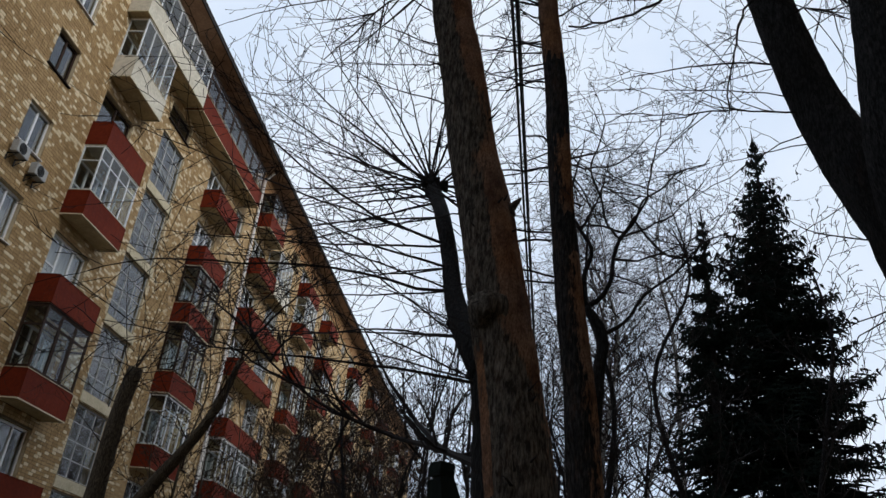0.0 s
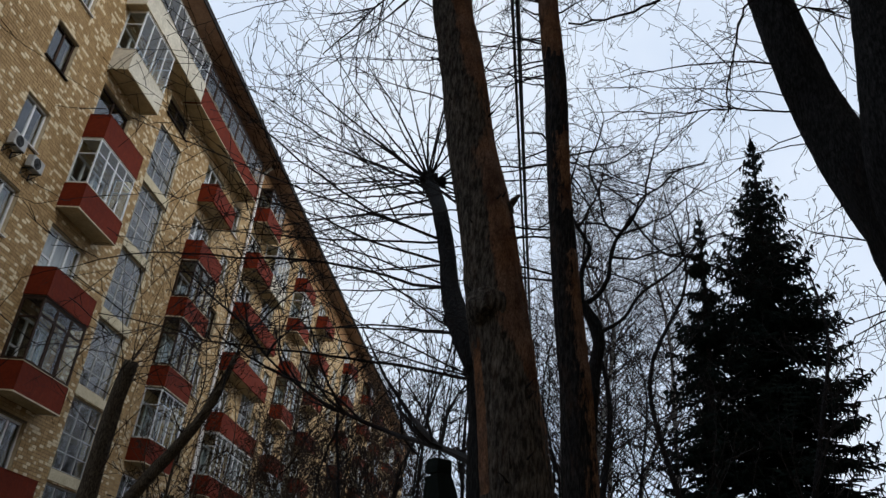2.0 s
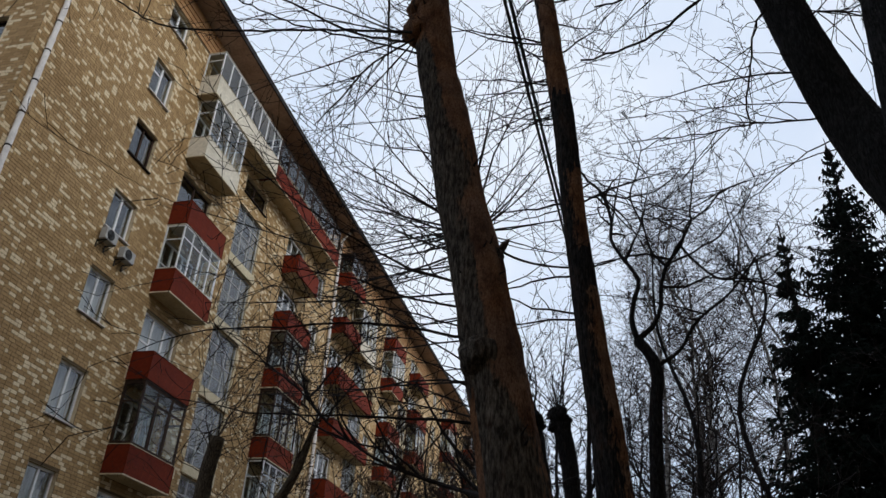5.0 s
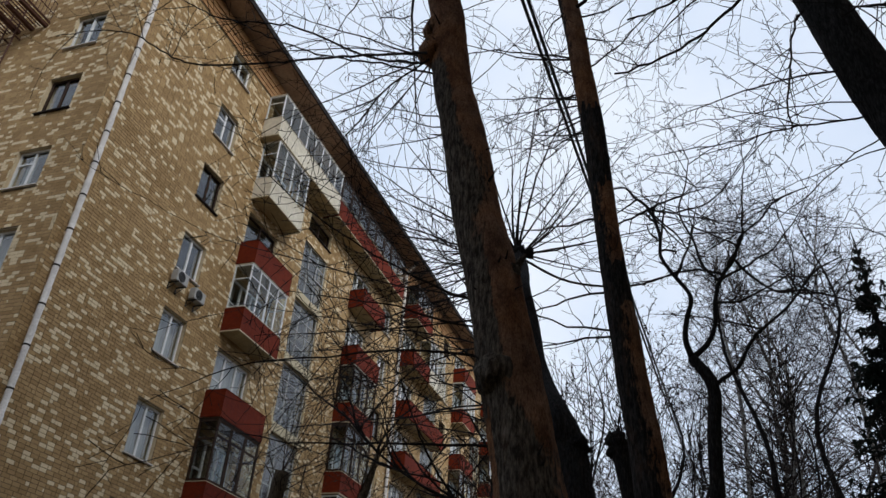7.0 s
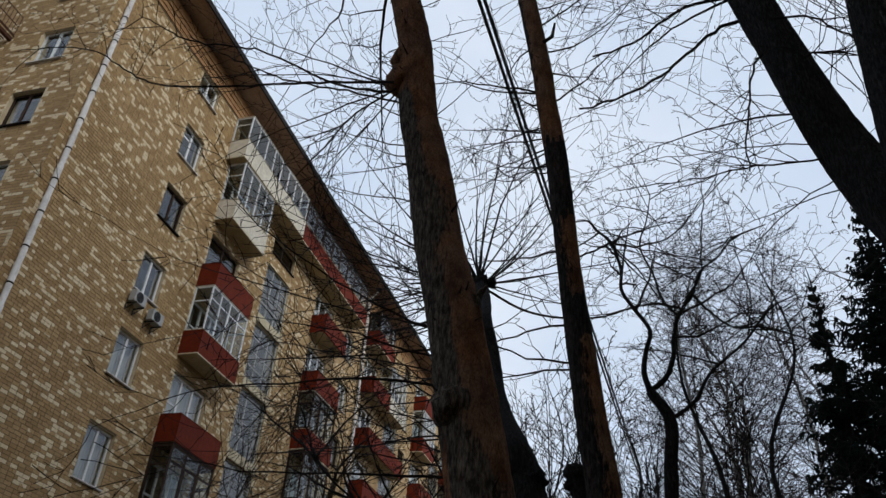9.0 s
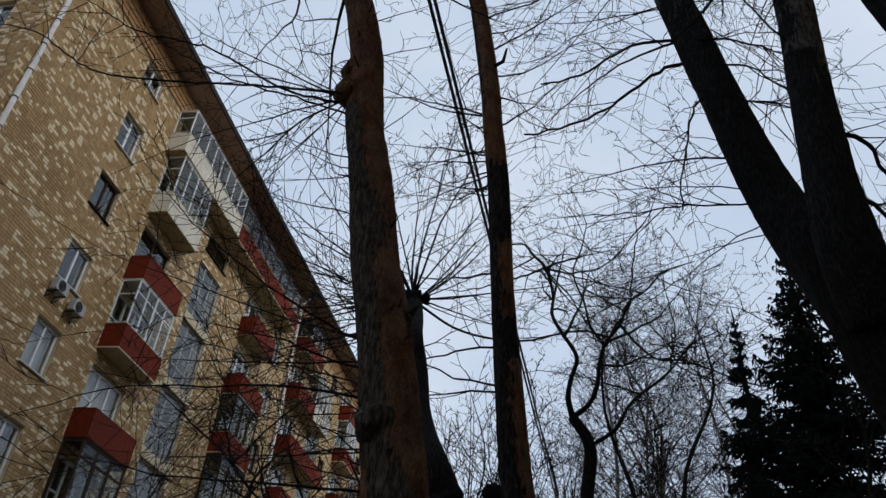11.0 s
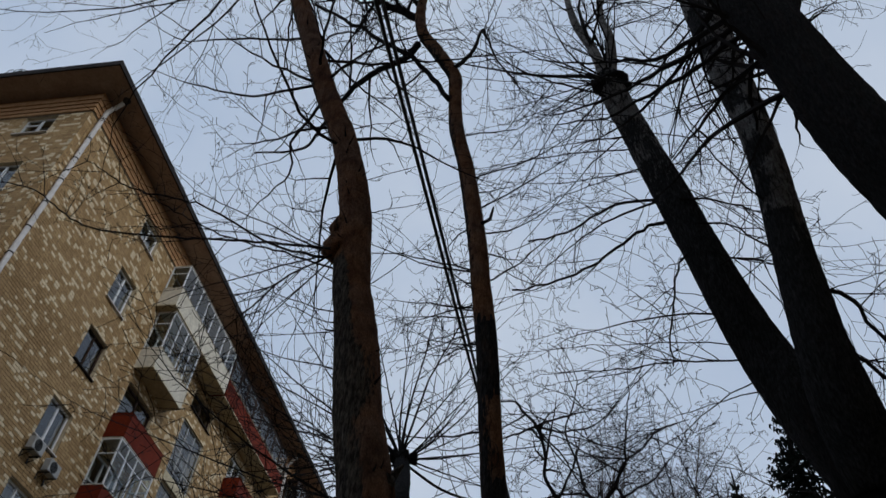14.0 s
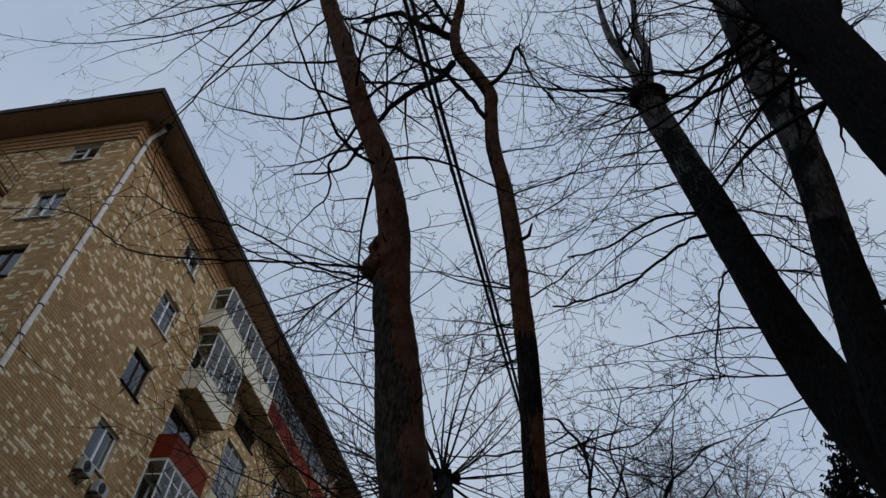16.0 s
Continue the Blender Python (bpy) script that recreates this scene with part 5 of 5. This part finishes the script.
# ---- spruces ----
def spruce(x, y, h, rad, seed, label, bare=0.06, gap=0.36, thin=0.06):
    """Whorls of drooping boughs with upturned tips, hung with needle sprays."""
    t = tagged(new("spruce"), label, "tree")
    rg = random.Random(seed)
    tr = Mesh()
    s = spline([(x, y, -0.1, 0.2), (x, y, h * 0.4, 0.13), (x + 0.06, y, h * 0.75, 0.06), (x, y, h, 0.02), (x - 0.03, y, h + 0.35, 0.006)], 0.4)
    tr.tube(s[:, :3], s[:, 3], 8)
    tr.peel = [0.0] * len(tr.v)
    part("trunk", tr, M_BARK2, t, smooth=True)
    m = Mesh()
    z = h * bare
    while z < h - 0.05:
        f = max(0.0, 1 - z / h)
        n = 15 if f > 0.25 else 9 if f > 0.1 else 4
        turn = rg.uniform(0, 6)
        for k in range(n):
            if rg.random() < thin:
                continue
            a = turn + 2 * math.pi * k / n + rg.gauss(0, 0.16)
            ln = rad * np.interp(f, [0, 0.03, 0.1, 0.2, 0.4, 0.6, 1.0], [0.02, 0.06, 0.15, 0.33, 0.68, 0.9, 1.15]) * rg.choice((0.6, 0.85, 1.0, 1.0, 1.15))
            out = Vector((math.cos(a), math.sin(a), 0))
            sidev = Vector((-out.y, out.x, 0))
            p0 = Vector((x, y, z + rg.gauss(0, 0.12) * min(1, 4 * f + 0.2)))
            droop = rg.uniform(-0.75, -0.45) if f > 0.3 else rg.uniform(-0.45, -0.1) if f > 0.08 else rg.uniform(0.1, 0.8)
            steps = max(4, int(ln / 0.13))
            pts = [p0 + out * ln * q / steps + sidev * 0.06 * ln * math.sin(2.5 * q / steps + k) + Vector((0, 0, ln * (droop * q / steps + 0.42 * (q / steps) ** 3))) for q in range(steps + 1)]
            m.tube(pts, [0.024 * (1 - 0.8 * q / steps) for q in range(steps + 1)], 3, cap=False)
            for q in range(1, steps + 1):
                u = q / steps
                for sgn in (-1, 1):
                    sl = (ln * 0.22 * math.sin(math.pi * min(1, 0.25 + 0.7 * u)) + 0.1 * min(1, 5 * f + 0.15)) * rg.choice((0.5, 0.85, 1.2))
                    e = pts[q] + (sidev * sgn * rg.uniform(0.4, 0.9) + out * 0.7).normalized() * sl + Vector((0, 0, -rg.uniform(0.0, 0.12)))
                    m.tube([pts[q], pts[q].lerp(e, 0.5) + Vector((0, 0, 0.02)), e], [0.024, 0.03, 0.004], 3, cap=False)
                    for _ in range(2 if f < 0.35 else 1):
                        b0 = pts[q].lerp(e, rg.uniform(0.3, 0.95))
                        e2 = b0 + Vector((rg.uniform(-0.09, 0.09), rg.uniform(-0.09, 0.09), rg.uniform(-0.24, 0.03))) * min(1, 4 * f + 0.2)
                        m.tube([b0, e2], [0.025, 0.004], 3, cap=False)
        z += gap * rg.uniform(0.75, 1.2) * (0.6 + 0.3 * f)
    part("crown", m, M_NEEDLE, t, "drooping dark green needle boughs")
    return t


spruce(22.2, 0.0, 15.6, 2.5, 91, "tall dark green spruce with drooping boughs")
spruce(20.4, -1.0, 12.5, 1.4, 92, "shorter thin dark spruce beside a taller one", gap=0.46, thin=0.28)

# ---- overhead cables ----
for dx, dz in ((0.0, 0.0), (0.026, 0.012), (0.042, -0.04)):
    c = bpy.data.curves.new("cable", "CURVE")
    c.dimensions, c.bevel_depth, c.bevel_resolution = "3D", 0.0095 if dz > -0.02 else 0.0045, 2
    sp = c.splines.new("POLY")
    sp.points.add(30)
    for i in range(31):
        y = -26 + 56 * i / 30
        sp.points[i].co = (15.97 + 0.0333 * (y + 18) + dx, y, 5.15 + 0.035 * (y + 18) + dz + 0.0008 * (y + 18) * (y - 2), 1)
    c.materials.append(M_BLACK)
    tagged(new("overhead_cable", c), "black overhead cable strung between trees", "cable", group="overhead cables")

# ---- dark post close to the path ----
post = tagged(new("post"), "dark green painted metal post with a tapered cap", "post")
post.location = (16.115, -17.6, -0.02)
pm = Mesh()
pm.tube([(0.035, 0, 0), (0.035, 0, 1.9), (0.014, 0, 2.07), (0, 0, 2.135)], [0.062, 0.056, 0.032, 0.0195], 4)
part("shaft", pm, M_GREENMETAL, post)
pc = Mesh()
pc.tube([(0, 0, 2.137), (0, 0, 2.146), (0, 0, 2.158)], [0.0195, 0.02, 0.018], 4)
part("cap", pc, M_GREENMETAL, post)

# ---- roof clutter ----
coil = tagged(new("cable_coil"), "loose black cable coiled on the roof edge", "cable")
for k in range(3):
    cm = Mesh()
    pts = [(-3.3 - 0.35 * k + 0.32 * math.cos(a), YE - OV + 0.15 + 0.05 * math.sin(2 * a), ZTOP + 0.5 + 0.28 * math.sin(a + k)) for a in np.linspace(0, 2 * math.pi, 21)]
    cm.tube(pts, [0.014] * 21, 5, cap=False)
    part("loop", cm, M_BLACK, coil)
wm = Mesh()
wm.tube([(-2.3, YE - OV + 0.1, ZTOP + 0.2), (-1.6, YE + 2, ZTOP + 2.2), (-0.6, YE + 5, ZTOP + 5.2)], [0.008] * 3, 4)
wire = new("aerial_wire", wm.data("aerial_wire", M_BLACK))
tagged(wire, "thin wire rising from the roof edge", "wire")


# ---- bricks of the near walls ----
BL, BH, JX, JZ, PROUD = 0.25, 0.100, 0.018, 0.014, 0.010


def courses(a0, a1, z0, z1, openings, quoin):
    """Running bond with some half bricks: (start, end, z, edge) of every brick that clears the openings; edge: it stands at a jamb or a corner."""
    row = 0
    z = z0
    rg = random.Random(3)
    while z + BH < z1:
        holes = [(o[0], o[1]) for o in openings if o[2] < z + BH and o[3] > z]
        a = a0 - (0.13 if row % 2 else 0.0)
        while a < a1:
            size = (BL - JX) / 2 if rg.random() < 0.2 else BL
            b0, b1 = max(a, a0), min(a + size, a1)
            edge = quoin is not None and abs(quoin - b1) < 0.02 and row % 4 < 2
            for h0, h1 in holes:
                if b0 < h1 + JX and b1 > h0 - JX:
                    edge = row % 2 == 0 or rg.random() < 0.4
                    if b0 < h0:
                        b1 = min(b1, h0 - 0.004)
                    elif b1 > h1:
                        b0 = max(b0, h1 + 0.004)
                    else:
                        b1 = b0
            if b1 - b0 > 0.04:
                yield b0, b1, z, edge
            a += size + JX
        z += BH + JZ
        row += 1


def lay(a0, a1, z0, z1, openings, to_world, wall, single, quoin=None):
    m, pale = Mesh(), Mesh()
    count = 0
    one = None
    rg = random.Random(7)
    for b0, b1, z, edge in courses(a0, a1, z0, z1, openings, quoin):
        mid = (b0 + b1) / 2
        out = PROUD + rg.uniform(-0.003, 0.003)
        full = b1 - b0 > BL - 0.001
        if full and count < 150 and single[0] < mid < single[1] and single[2] < z < single[3]:
            if one is None:
                bm = Mesh()
                c = 0.004
                q = [(0, 0), (BL, 0), (BL, BH), (0, BH)]
                f = [(c, c), (BL - c, c), (BL - c, BH - c), (c, BH - c)]
                o = to_world(0, 0, 0)
                rel = lambda a, d, zz: tuple(Vector(to_world(a, d, zz)) - Vector(o))
                bm.v = [rel(a, 0.01, zz) for a, zz in q] + [rel(a, -PROUD + c, zz) for a, zz in q] + [rel(a, -PROUD, zz) for a, zz in f]
                for k in range(4):
                    n = (k + 1) % 4
                    bm.f += [(k, n, n + 4, k + 4), (k + 4, n + 4, n + 8, k + 8)]
                bm.f.append((8, 9, 10, 11))
                one = bm.data("brick", M_BRICK_ONE)
            ob = new("brick", one)
            ob.parent = wall
            ob.location = to_world(b0, 0, z)
            count += 1
            continue
        to = pale if edge and rg.random() < 0.8 else m
        i = len(to.v)
        to.v += [to_world(a, d, zz) for d in (0.004, -out) for a, zz in ((b0, z), (b1, z), (b1, z + BH), (b0, z + BH))]
        to.f += [(i + 4, i + 5, i + 6, i + 7)] + [(i + k, i + (k + 1) % 4, i + (k + 1) % 4 + 4, i + k + 4) for k in range(4)]
    part("brickwork", m, M_BRICK, wall, kind="stuff")
    part("jamb_brickwork", pale, M_CREAMBRICK, wall, "cream bricks round the openings", kind="stuff")


lay(YE - 0.008, YN, ZN, 25.62, near_open, on_front, wall_front, (-4.4, -1.2, 17.0, 19.0))
lay(-11.0, -0.002, 9.0, 25.62, end, on_end, wall_end, (-1.25, -0.05, 13.0, 17.5), -0.002)
low = Mesh()
low.box(0.002, YE, 0.0, 0.03, YN, ZN - 0.01)
part("plinth_wall", low, M_FARBRICK, building, "tan brick lower storey")
